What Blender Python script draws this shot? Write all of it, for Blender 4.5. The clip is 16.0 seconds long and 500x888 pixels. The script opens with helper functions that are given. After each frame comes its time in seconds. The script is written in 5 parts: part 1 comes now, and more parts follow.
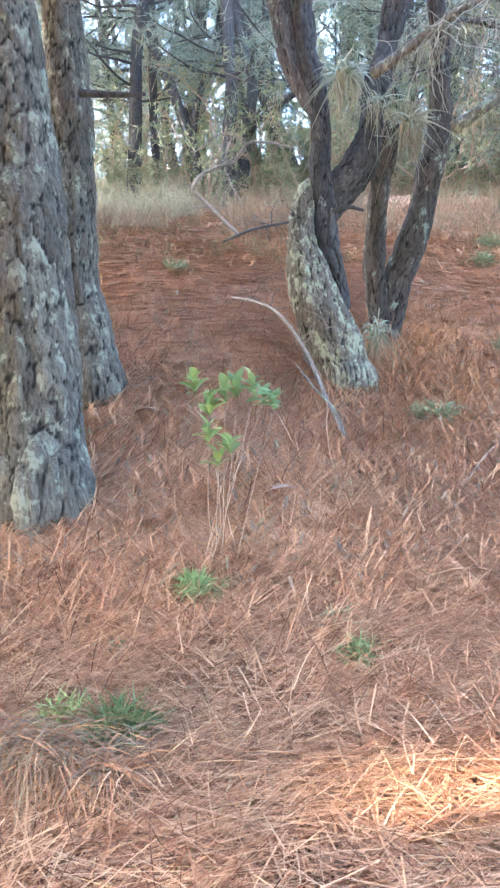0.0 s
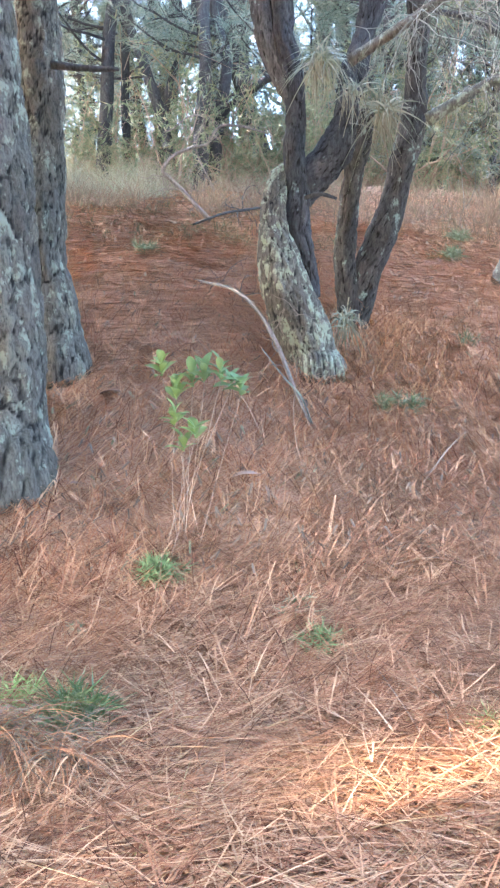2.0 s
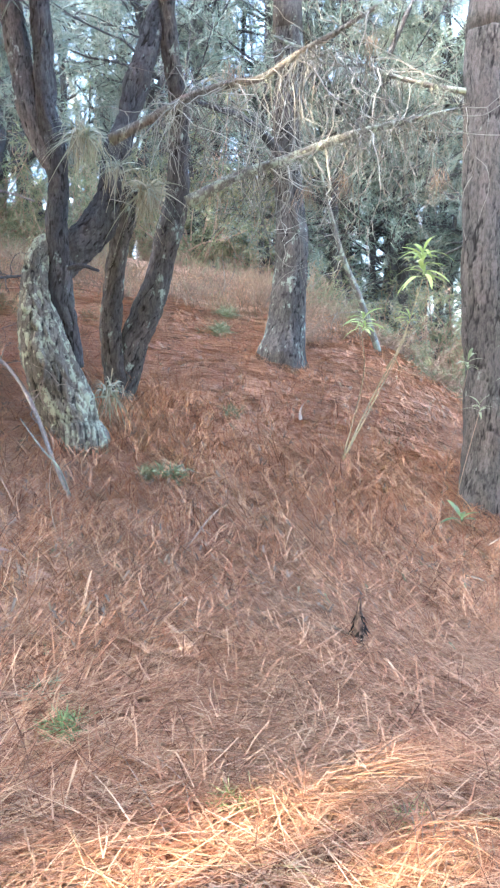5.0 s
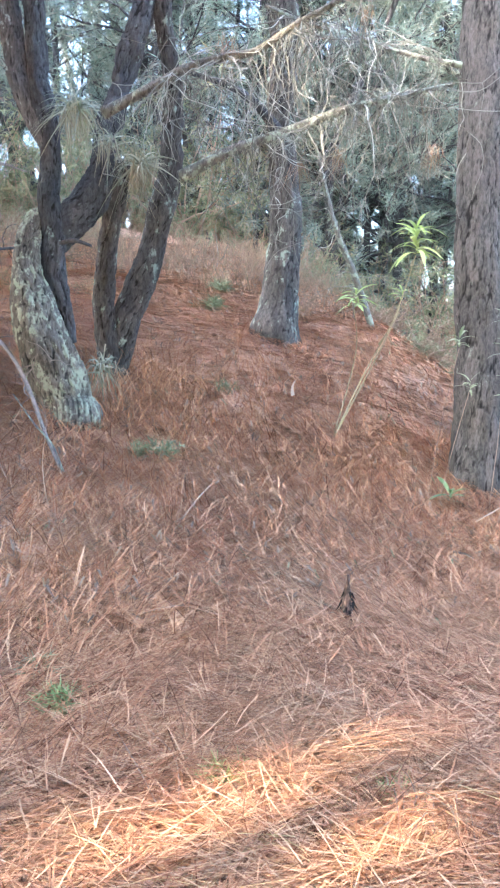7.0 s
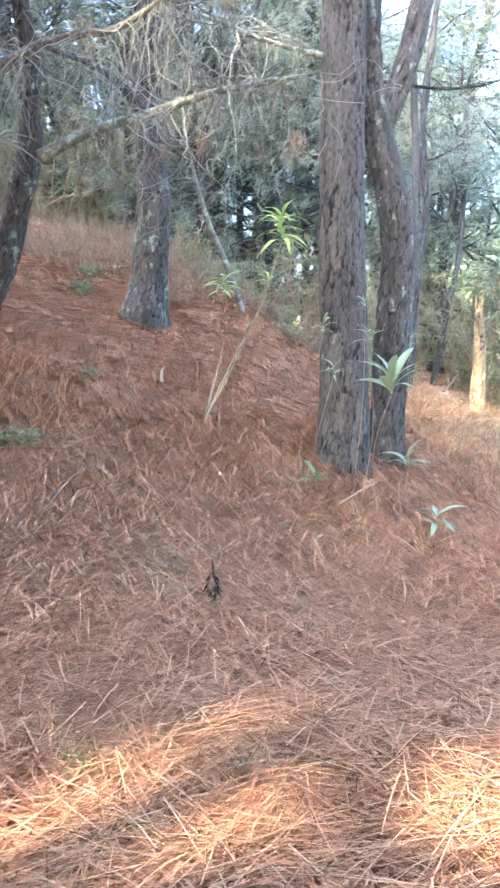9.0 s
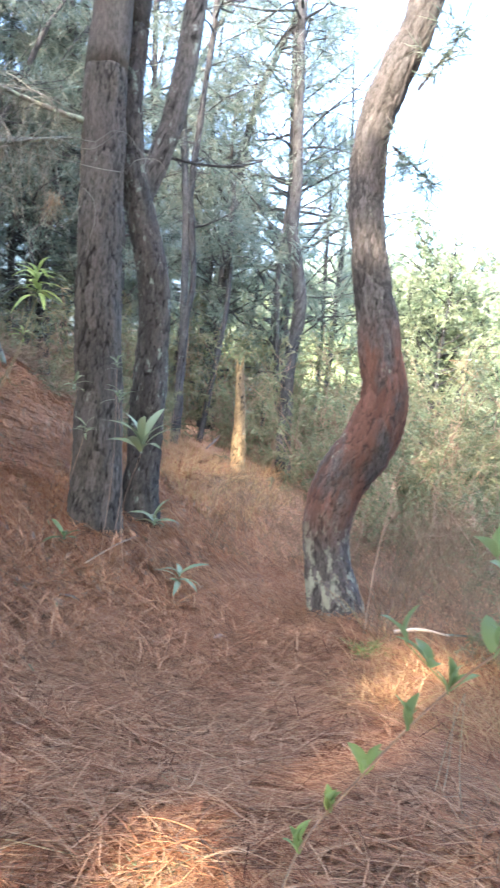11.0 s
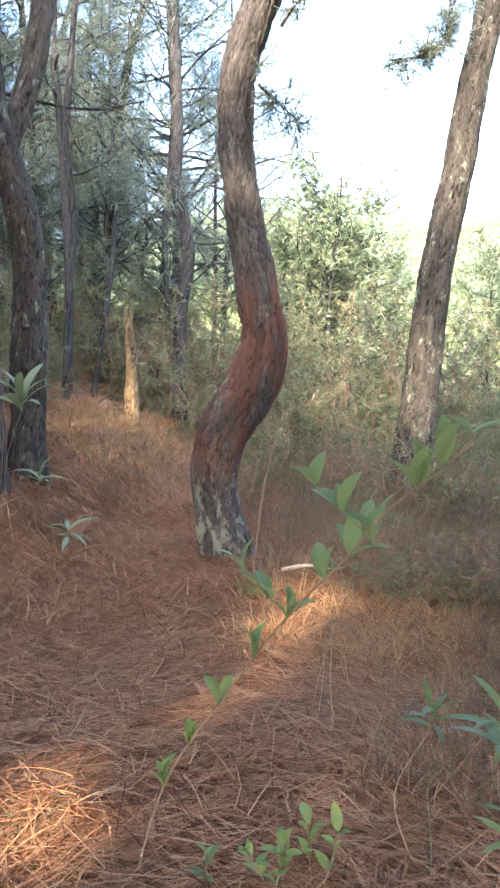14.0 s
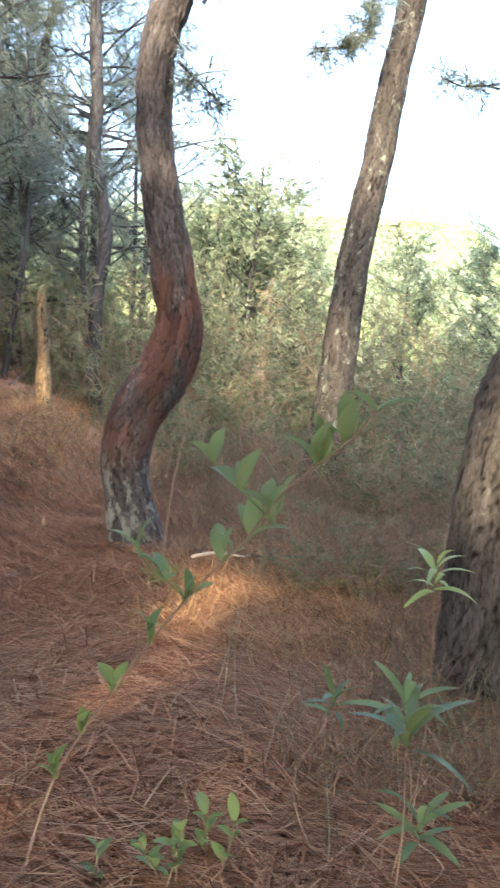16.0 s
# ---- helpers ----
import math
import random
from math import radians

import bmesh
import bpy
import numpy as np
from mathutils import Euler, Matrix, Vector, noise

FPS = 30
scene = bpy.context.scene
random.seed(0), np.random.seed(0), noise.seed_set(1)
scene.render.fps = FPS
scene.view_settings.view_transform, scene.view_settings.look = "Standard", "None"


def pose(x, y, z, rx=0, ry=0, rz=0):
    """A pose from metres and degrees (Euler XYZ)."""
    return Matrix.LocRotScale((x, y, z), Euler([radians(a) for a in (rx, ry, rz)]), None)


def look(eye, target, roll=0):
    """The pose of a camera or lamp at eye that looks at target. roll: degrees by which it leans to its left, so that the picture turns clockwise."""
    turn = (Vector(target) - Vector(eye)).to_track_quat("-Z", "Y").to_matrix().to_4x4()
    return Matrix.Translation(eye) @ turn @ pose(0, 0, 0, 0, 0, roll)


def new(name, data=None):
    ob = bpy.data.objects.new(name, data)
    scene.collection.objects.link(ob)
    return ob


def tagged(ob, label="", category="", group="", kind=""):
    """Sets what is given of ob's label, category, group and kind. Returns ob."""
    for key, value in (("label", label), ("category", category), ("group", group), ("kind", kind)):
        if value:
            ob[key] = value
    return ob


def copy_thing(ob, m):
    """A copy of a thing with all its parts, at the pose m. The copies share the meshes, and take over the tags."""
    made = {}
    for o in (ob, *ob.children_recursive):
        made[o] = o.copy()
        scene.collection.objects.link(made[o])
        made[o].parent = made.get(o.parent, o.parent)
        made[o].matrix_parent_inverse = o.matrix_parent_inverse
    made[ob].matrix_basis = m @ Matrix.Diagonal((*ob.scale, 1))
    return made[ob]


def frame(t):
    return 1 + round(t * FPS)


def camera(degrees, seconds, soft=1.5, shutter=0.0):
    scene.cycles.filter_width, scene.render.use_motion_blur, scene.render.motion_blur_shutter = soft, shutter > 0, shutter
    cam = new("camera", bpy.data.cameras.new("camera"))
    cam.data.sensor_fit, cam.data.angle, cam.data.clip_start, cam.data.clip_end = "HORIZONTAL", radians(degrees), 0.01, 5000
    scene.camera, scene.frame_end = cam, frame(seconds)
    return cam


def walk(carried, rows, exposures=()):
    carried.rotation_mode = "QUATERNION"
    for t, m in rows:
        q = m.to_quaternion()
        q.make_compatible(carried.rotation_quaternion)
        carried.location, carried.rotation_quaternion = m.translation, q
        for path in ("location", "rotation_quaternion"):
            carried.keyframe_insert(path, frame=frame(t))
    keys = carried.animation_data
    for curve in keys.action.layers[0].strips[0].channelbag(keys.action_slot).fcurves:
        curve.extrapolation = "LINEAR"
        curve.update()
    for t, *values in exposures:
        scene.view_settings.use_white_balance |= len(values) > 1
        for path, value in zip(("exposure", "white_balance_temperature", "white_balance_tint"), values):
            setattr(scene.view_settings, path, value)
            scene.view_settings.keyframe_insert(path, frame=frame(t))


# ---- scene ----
cam = camera(34.8, 16.0, soft=2.3, shutter=0.5)
EXPO = [(0.0, 5.2, 5270, 9), (5.0, 5.1, 5230, 9), (8.5, 4.98, 5120, 9), (9.5, 4.77, 5130, 9), (10.2, 4.55, 5200, 9), (12.3, 3.48, 5450, 10), (14.5, 3.55, 5600, 10), (16.0, 3.3, 5700, 10)]
PATH = [
    (0, (0.000, 0.000, 1.502), (-0.015, 1.967, 1.143), -3.57),
    (0.5, (0.006, -0.007, 1.519), (-0.006, 1.965, 1.186), -3.36),
    (1, (0.017, 0.001, 1.511), (0.070, 1.973, 1.182), -2.86),
    (1.5, (0.002, 0.018, 1.503), (0.063, 1.981, 1.126), -2.48),
    (2, (-0.019, 0.028, 1.489), (0.059, 1.987, 1.095), -1.38),
    (2.5, (-0.024, 0.045, 1.497), (0.099, 1.999, 1.090), 0.31),
    (3, (-0.022, 0.073, 1.476), (0.116, 2.033, 1.101), 1.03),
    (3.5, (0.018, 0.078, 1.493), (0.253, 2.042, 1.200), -0.93),
    (4, (0.096, 0.039, 1.526), (0.536, 1.979, 1.322), -0.75),
    (4.5, (0.125, 0.002, 1.546), (0.699, 1.903, 1.304), 0.20),
    (4.7, (0.156, 0.036, 1.498), (0.748, 1.933, 1.272), 0.51),
    (7, (0.157, -0.003, 1.548), (0.765, 1.878, 1.245), 1.01),
    (7.5, (0.158, -0.013, 1.548), (0.793, 1.858, 1.238), 1.22),
    (8, (0.189, -0.006, 1.531), (0.898, 1.838, 1.220), 1.57),
    (8.5, (0.216, -0.042, 1.546), (1.067, 1.736, 1.205), 2.78),
    (9, (0.250, -0.039, 1.546), (1.128, 1.728, 1.216), 1.40),
    (9.5, (0.292, -0.076, 1.585), (1.329, 1.610, 1.297), 2.67),
    (10, (0.327, -0.096, 1.612), (1.420, 1.554, 1.324), 3.64),
    (10.2, (0.354, -0.116, 1.619), (1.497, 1.508, 1.372), 4.01),
    (12.3, (0.520, -0.372, 1.657), (1.974, 0.982, 1.421), 2.51),
    (12.5, (0.529, -0.377, 1.656), (1.991, 0.966, 1.412), 2.23),
    (13, (0.545, -0.383, 1.645), (2.021, 0.947, 1.412), 1.46),
    (13.5, (0.558, -0.373, 1.635), (2.015, 0.960, 1.319), 1.53),
    (14, (0.566, -0.370, 1.631), (2.037, 0.952, 1.338), 1.85),
    (14.5, (0.569, -0.373, 1.631), (2.050, 0.937, 1.328), 1.88),
    (15, (0.577, -0.372, 1.625), (2.077, 0.922, 1.347), 2.61),
    (15.5, (0.604, -0.370, 1.616), (2.141, 0.876, 1.328), 3.30),
    (16, (0.648, -0.357, 1.591), (2.247, 0.806, 1.285), 3.95),
]
walk(cam, [(t, look(eye, target, roll)) for t, eye, target, roll in PATH], exposures=EXPO)

# ---- light ----
SUN = Vector((-0.76, -0.30, 0.58)).normalized()
world = bpy.data.worlds.new("sky")
scene.world = world
world.use_nodes = True
wn = world.node_tree
sky = wn.nodes.new("ShaderNodeTexSky")
sky.sky_type, sky.sun_disc = "NISHITA", False
sky.sun_elevation = math.asin(SUN.z)
sky.sun_rotation = math.atan2(SUN.x, SUN.y)
sky.air_density, sky.dust_density, sky.ozone_density = 1.0, 6.0, 0.6
wn.links.new(sky.outputs[0], wn.nodes["Background"].inputs[0])
wn.nodes["Background"].inputs[1].default_value = 0.15
sun_data = bpy.data.lights.new("sun", "SUN")
sun_data.energy, sun_data.angle, sun_data.color = 1.5, radians(1.2), (1.0, 0.76, 0.49)
sun = new("sun", sun_data)
sun.matrix_world = look(SUN * 50, (0, 0, 0))


# ---- materials ----
def material(name, rough=0.8):
    m = bpy.data.materials.new(name)
    m.use_nodes = True
    b = m.node_tree.nodes["Principled BSDF"]
    b.inputs["Roughness"].default_value = rough
    b.inputs["Specular IOR Level"].default_value = 0.08
    return m, m.node_tree, b


def node(nt, kind, **values):
    n = nt.nodes.new(kind)
    for key, v in values.items():
        n.inputs[key].default_value = v
    return n


def ramp(nt, fac, stops):
    r = nt.nodes.new("ShaderNodeValToRGB")
    el = r.color_ramp.elements
    while len(el) < len(stops):
        el.new(0.5)
    for e, (p, c) in zip(el, stops):
        e.position, e.color = p, (*c, 1)
    nt.links.new(fac, r.inputs[0])
    return r.outputs[0]


def mix(nt, fac, a, b, mode="MIX"):
    n = nt.nodes.new("ShaderNodeMix")
    n.data_type, n.blend_type = "RGBA", mode
    for sock, v in ((n.inputs[0], fac), (n.inputs[6], a), (n.inputs[7], b)):
        if isinstance(v, bpy.types.NodeSocket):
            nt.links.new(v, sock)
        elif isinstance(v, tuple):
            sock.default_value = (*v, 1)
        else:
            sock.default_value = v
    return n.outputs[2]


def coords(nt, scale=(1, 1, 1)):
    c = nt.nodes.new("ShaderNodeTexCoord")
    m = nt.nodes.new("ShaderNodeMapping")
    m.inputs["Scale"].default_value = scale
    nt.links.new(c.outputs["Object"], m.inputs[0])
    return m.outputs[0]


def noise_tex(nt, vec, scale, detail=4.0, rough=0.6):
    n = node(nt, "ShaderNodeTexNoise", Scale=scale, Detail=detail, Roughness=rough)
    nt.links.new(vec, n.inputs["Vector"])
    return n.outputs["Fac"]


def bump(nt, b, height, strength, distance):
    n = node(nt, "ShaderNodeBump", Strength=strength, Distance=distance)
    nt.links.new(height, n.inputs["Height"])
    nt.links.new(n.outputs[0], b.inputs["Normal"])


def litter_material():
    m, nt, b = material("needle_litter", 0.85)
    v = coords(nt)
    fine = noise_tex(nt, coords(nt, (70, 95, 70)), 1.0, 6)
    col = ramp(nt, fine, [(0.3, (0.22, 0.112, 0.07)), (0.5, (0.48, 0.285, 0.182)), (0.7, (0.66, 0.45, 0.30))])
    big = noise_tex(nt, v, 0.9, 5)
    col = mix(nt, ramp(nt, big, [(0.42, (0, 0, 0)), (0.68, (1, 1, 1))]), col, mix(nt, 0.35, col, (0.19, 0.105, 0.07)))
    far = nt.nodes.new("ShaderNodeSeparateXYZ")
    nt.links.new(v, far.inputs[0])
    ahead = nt.nodes.new("ShaderNodeVectorMath")
    ahead.operation = "LENGTH"
    nt.links.new(v, ahead.inputs[0])
    span = nt.nodes.new("ShaderNodeMapRange")
    span.inputs[1].default_value, span.inputs[2].default_value = 13.0, 24.0
    nt.links.new(ahead.outputs["Value"], span.inputs[0])
    green = ramp(nt, noise_tex(nt, v, 0.35, 6), [(0.35, (0.06, 0.085, 0.03)), (0.65, (0.20, 0.22, 0.07))])
    col = mix(nt, span.outputs[0], col, green)
    nt.links.new(col, b.inputs["Base Color"])
    bump(nt, b, fine, 0.6, 0.012)
    return m


def island_material(name, stops, rough=0.6, trans=0.0, spec=0.25):
    """A colour of its own for every loose blade, with light passing through thin leaves."""
    m, nt, b = material(name, rough)
    b.inputs["Specular IOR Level"].default_value = spec
    g = nt.nodes.new("ShaderNodeNewGeometry")
    col = ramp(nt, g.outputs["Random Per Island"], stops)
    stain = noise_tex(nt, coords(nt), 1.3, 4)
    col = mix(nt, ramp(nt, stain, [(0.35, (0, 0, 0)), (0.75, (0.55, 0.55, 0.55))]), col, mix(nt, 0.5, col, (0.30, 0.20, 0.10)))
    nt.links.new(col, b.inputs["Base Color"])
    if trans:
        out = nt.nodes["Material Output"]
        tr = nt.nodes.new("ShaderNodeBsdfTranslucent")
        nt.links.new(col, tr.inputs["Color"])
        ms = nt.nodes.new("ShaderNodeMixShader")
        ms.inputs[0].default_value = trans
        nt.links.new(b.outputs[0], ms.inputs[1])
        nt.links.new(tr.outputs[0], ms.inputs[2])
        nt.links.new(ms.outputs[0], out.inputs["Surface"])
    return m


def bark_material(name, dark, light, lichen, amount, red=0.0, foot=0.0, grain=13.0, crack_dark=0.97):
    m, nt, b = material(name, 0.9)
    fine = noise_tex(nt, coords(nt, (1, 1, 0.3)), 55.0, 7, 0.75)
    broad = noise_tex(nt, coords(nt, (1, 1, 0.4)), 7.0, 4)
    grit = noise_tex(nt, coords(nt, (1, 1, 0.6)), 160.0, 5, 0.8)
    col = ramp(nt, fine, [(0.40, dark), (0.60, light)])
    col = mix(nt, ramp(nt, grit, [(0.38, (0, 0, 0)), (0.62, (0.8, 0.8, 0.8))]), col, mix(nt, 0.55, col, light))
    col = mix(nt, ramp(nt, broad, [(0.35, (0, 0, 0)), (0.7, (0.5, 0.5, 0.5))]), col, mix(nt, 0.5, col, (0.16, 0.13, 0.12)))
    if red:
        spot = noise_tex(nt, coords(nt, (1, 1, 0.35)), 3.0, 5)
        up = nt.nodes.new("ShaderNodeSeparateXYZ")
        nt.links.new(coords(nt, (1, 1, 0.25)), up.inputs[0])
        band = ramp(nt, up.outputs["Z"], [(0.11, (0, 0, 0)), (0.20, (1, 1, 1)), (0.46, (1, 1, 1)), (0.54, (0.0, 0.0, 0.0))])
        flaked = mix(nt, 1.0, ramp(nt, spot, [(0.60 - red, (0, 0, 0)), (0.70 - red, (1, 1, 1))]), band, "MULTIPLY")
        col = mix(nt, flaked, col, mix(nt, fine, (0.085, 0.045, 0.034), (0.25, 0.135, 0.10)))
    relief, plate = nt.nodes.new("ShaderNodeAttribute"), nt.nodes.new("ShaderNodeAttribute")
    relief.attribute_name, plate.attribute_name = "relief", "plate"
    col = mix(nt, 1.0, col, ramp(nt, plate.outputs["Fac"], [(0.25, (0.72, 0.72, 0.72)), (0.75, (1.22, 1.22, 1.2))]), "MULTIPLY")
    # cracks go near black by relief: inner bark with furrow shade in the colour
    col = mix(nt, ramp(nt, relief.outputs["Fac"], [(0.12, (crack_dark, crack_dark, crack_dark)), (0.40, (0, 0, 0))]), col, (0.016, 0.014, 0.012))
    crust = noise_tex(nt, coords(nt, (1, 1, 0.7)), grain, 9, 0.72)
    crust = mix(nt, 0.16, crust, ramp(nt, plate.outputs["Fac"], [(0.3, (0.2, 0.2, 0.2)), (0.7, (0.85, 0.85, 0.85))]))
    mask = ramp(nt, crust, [(0.63 - amount, (0, 0, 0)), (0.67 - amount, (1, 1, 1))])
    if foot:
        rise = nt.nodes.new("ShaderNodeSeparateXYZ")
        nt.links.new(coords(nt), rise.inputs[0])
        low = ramp(nt, rise.outputs["Z"], [(0.35, (1, 1, 1)), (0.75, (0, 0, 0))])
        mask = mix(nt, low, mask, ramp(nt, crust, [(0.60 - foot, (0, 0, 0)), (0.64 - foot, (1, 1, 1))]))
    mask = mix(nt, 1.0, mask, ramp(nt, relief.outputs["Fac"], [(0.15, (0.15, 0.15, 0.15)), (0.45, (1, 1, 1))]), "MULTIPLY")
    tone = mix(nt, noise_tex(nt, coords(nt), 30.0, 4), lichen, tuple(c * 0.55 for c in lichen))
    col = mix(nt, mask, col, tone)
    nt.links.new(col, b.inputs["Base Color"])
    bump(nt, b, mix(nt, 0.5, fine, grit), 1.0, 0.018)
    return m


LITTER = litter_material()
NEEDLE = island_material("fallen_needles", [(0.0, (0.085, 0.034, 0.019)), (0.27, (0.28, 0.115, 0.056)), (0.6, (0.51, 0.245, 0.120)), (0.88, (0.75, 0.46, 0.25)), (1.0, (0.28, 0.16, 0.085))], 0.65, 0.0, 0.05)
STRAW = island_material("dry_grass", [(0.0, (0.30, 0.15, 0.07)), (0.5, (0.47, 0.29, 0.14)), (0.9, (0.62, 0.44, 0.22)), (1.0, (0.32, 0.31, 0.11))], 0.6, 0.25)
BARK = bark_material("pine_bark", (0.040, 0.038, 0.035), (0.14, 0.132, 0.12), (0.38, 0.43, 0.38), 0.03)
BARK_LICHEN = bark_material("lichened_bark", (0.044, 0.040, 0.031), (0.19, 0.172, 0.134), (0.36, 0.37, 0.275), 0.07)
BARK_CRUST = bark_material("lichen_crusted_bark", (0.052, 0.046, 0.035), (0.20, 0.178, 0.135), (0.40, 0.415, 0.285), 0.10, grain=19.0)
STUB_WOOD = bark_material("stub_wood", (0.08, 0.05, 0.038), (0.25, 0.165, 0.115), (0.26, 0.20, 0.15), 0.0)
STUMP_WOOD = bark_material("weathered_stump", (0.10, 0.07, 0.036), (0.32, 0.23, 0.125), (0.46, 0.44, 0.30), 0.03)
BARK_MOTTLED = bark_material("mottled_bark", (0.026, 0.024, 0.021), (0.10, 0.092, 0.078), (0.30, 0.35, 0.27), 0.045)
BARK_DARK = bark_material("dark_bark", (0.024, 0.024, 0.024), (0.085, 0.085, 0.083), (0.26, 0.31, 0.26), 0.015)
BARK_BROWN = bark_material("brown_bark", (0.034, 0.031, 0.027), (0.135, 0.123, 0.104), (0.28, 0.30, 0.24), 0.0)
BARK_RED = bark_material("red_bark", (0.042, 0.038, 0.036), (0.15, 0.138, 0.128), (0.36, 0.37, 0.28), 0.0, 0.165, 0.085, crack_dark=0.6)
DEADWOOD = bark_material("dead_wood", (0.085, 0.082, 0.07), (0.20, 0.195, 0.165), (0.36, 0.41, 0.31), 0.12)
PALE_TWIG = island_material("pale_twigs", [(0.0, (0.09, 0.092, 0.08)), (0.6, (0.18, 0.186, 0.16)), (1.0, (0.34, 0.345, 0.29))], 0.8)
PALE_GRASS = island_material("pale_grass", [(0.0, (0.18, 0.17, 0.11)), (0.5, (0.28, 0.27, 0.18)), (0.85, (0.40, 0.36, 0.25)), (1.0, (0.20, 0.25, 0.13))], 0.6, 0.3)
GREEN_NEEDLE = island_material("pine_needles", [(0.0, (0.115, 0.165, 0.138)), (0.5, (0.185, 0.242, 0.196)), (0.85, (0.262, 0.316, 0.245)), (1.0, (0.28, 0.255, 0.19))], 0.45, 0.45)
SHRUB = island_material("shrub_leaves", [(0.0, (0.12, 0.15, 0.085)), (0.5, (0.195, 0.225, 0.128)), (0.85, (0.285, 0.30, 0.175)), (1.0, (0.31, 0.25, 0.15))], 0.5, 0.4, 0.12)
# paler copy of the shrub leaves, with their sunlight put into the colour
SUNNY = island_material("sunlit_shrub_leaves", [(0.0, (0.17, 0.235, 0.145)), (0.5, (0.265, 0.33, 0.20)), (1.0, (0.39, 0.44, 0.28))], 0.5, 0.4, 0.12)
# far tree tops made pale: distance haze put into the leaf colour
HAZY = island_material("distant_haze_leaves", [(0.0, (0.19, 0.26, 0.17)), (0.5, (0.27, 0.34, 0.21)), (1.0, (0.38, 0.43, 0.27))], 0.6, 0.4)
LEAF = island_material("fresh_leaves", [(0.0, (0.14, 0.215, 0.085)), (0.5, (0.21, 0.30, 0.12)), (1.0, (0.31, 0.40, 0.17))], 0.45, 0.42, 0.3)
LEAF_DEEP = island_material("deep_green_leaves", [(0.0, (0.07, 0.11, 0.035)), (0.5, (0.115, 0.17, 0.055)), (1.0, (0.19, 0.25, 0.09))], 0.4, 0.25, 0.4)
LEAF_YELLOW = island_material("yellow_green_leaves", [(0.0, (0.16, 0.24, 0.07)), (0.5, (0.25, 0.335, 0.105)), (1.0, (0.36, 0.42, 0.16))], 0.45, 0.35, 0.2)
LEAF_LIME = island_material("lime_leaves", [(0.0, (0.24, 0.34, 0.09)), (0.5, (0.34, 0.45, 0.14)), (1.0, (0.46, 0.55, 0.20))], 0.4, 0.35, 0.3)
LEAF_BLUE = island_material("grey_green_leaves", [(0.0, (0.125, 0.165, 0.085)), (0.5, (0.20, 0.25, 0.13)), (1.0, (0.30, 0.35, 0.195))], 0.45, 0.25, 0.4)
STEM = island_material("pale_stems", [(0.0, (0.20, 0.17, 0.09)), (1.0, (0.34, 0.29, 0.16))], 0.6)
STEM_BROWN = island_material("brown_stems", [(0.0, (0.20, 0.13, 0.09)), (1.0, (0.36, 0.26, 0.18))], 0.7)
BROMELIAD = island_material("bromeliad_leaves", [(0.0, (0.15, 0.18, 0.125)), (0.55, (0.27, 0.305, 0.22)), (1.0, (0.43, 0.43, 0.32))], 0.5, 0.25)
BEARD = island_material("beard_lichen", [(0.0, (0.15, 0.16, 0.125)), (0.6, (0.26, 0.275, 0.215)), (1.0, (0.39, 0.39, 0.29))], 0.8)
DRY_LEAF = island_material("dry_leaf", [(0.0, (0.26, 0.15, 0.10)), (1.0, (0.36, 0.23, 0.16))], 0.8)
STICK_WOOD = bark_material("stick_wood", (0.13, 0.105, 0.085), (0.29, 0.24, 0.195), (0.40, 0.38, 0.31), 0.02)
BARK_STRIP = island_material("bark_strip", [(0.0, (0.50, 0.40, 0.31)), (1.0, (0.62, 0.52, 0.42))], 0.7)
DRY_WEED = island_material("dry_weeds", [(0.0, (0.12, 0.085, 0.06)), (0.5, (0.24, 0.165, 0.11)), (0.85, (0.36, 0.255, 0.16)), (1.0, (0.16, 0.19, 0.09))], 0.7, 0.2)

# ---- building blocks ----
RNG = np.random.default_rng(7)


def np_mesh(name, verts, quads):
    me = bpy.data.meshes.new(name)
    verts, quads = np.asarray(verts, np.float32), np.asarray(quads, np.int32)
    k = quads.shape[1]
    me.vertices.add(len(verts))
    me.vertices.foreach_set("co", verts.ravel())
    me.loops.add(quads.size)
    me.loops.foreach_set("vertex_index", quads.ravel())
    me.polygons.add(len(quads))
    me.polygons.foreach_set("loop_start", np.arange(0, quads.size, k, dtype=np.int32))
    me.polygons.foreach_set("use_smooth", np.ones(len(quads), bool))
    me.update(calc_edges=True)
    return me


def join(pieces):
    """Several (verts, quads) as one."""
    vs, qs, n = [], [], 0
    for v, q, *_ in pieces:
        vs.append(v)
        qs.append(q + n)
        n += len(v)
    return np.concatenate(vs), np.concatenate(qs), np.ones(n), np.full(n, 0.5)


def part(name, geo, mat, parent=None, label="", kind=""):
    ob = new(name, np_mesh(name, *geo[:2]))
    ob.data.materials.append(mat)
    for key, values in zip(("relief", "plate"), geo[2:]):
        ob.data.attributes.new(key, "FLOAT", "POINT").data.foreach_set("value", np.asarray(values, np.float32))
    if kind:
        ob["kind"] = kind
    if parent is not None:
        ob.parent = parent
    if label:
        ob["label"] = label
    return ob


def unit(v):
    return v / np.maximum(np.linalg.norm(v, axis=-1, keepdims=True), 1e-9)


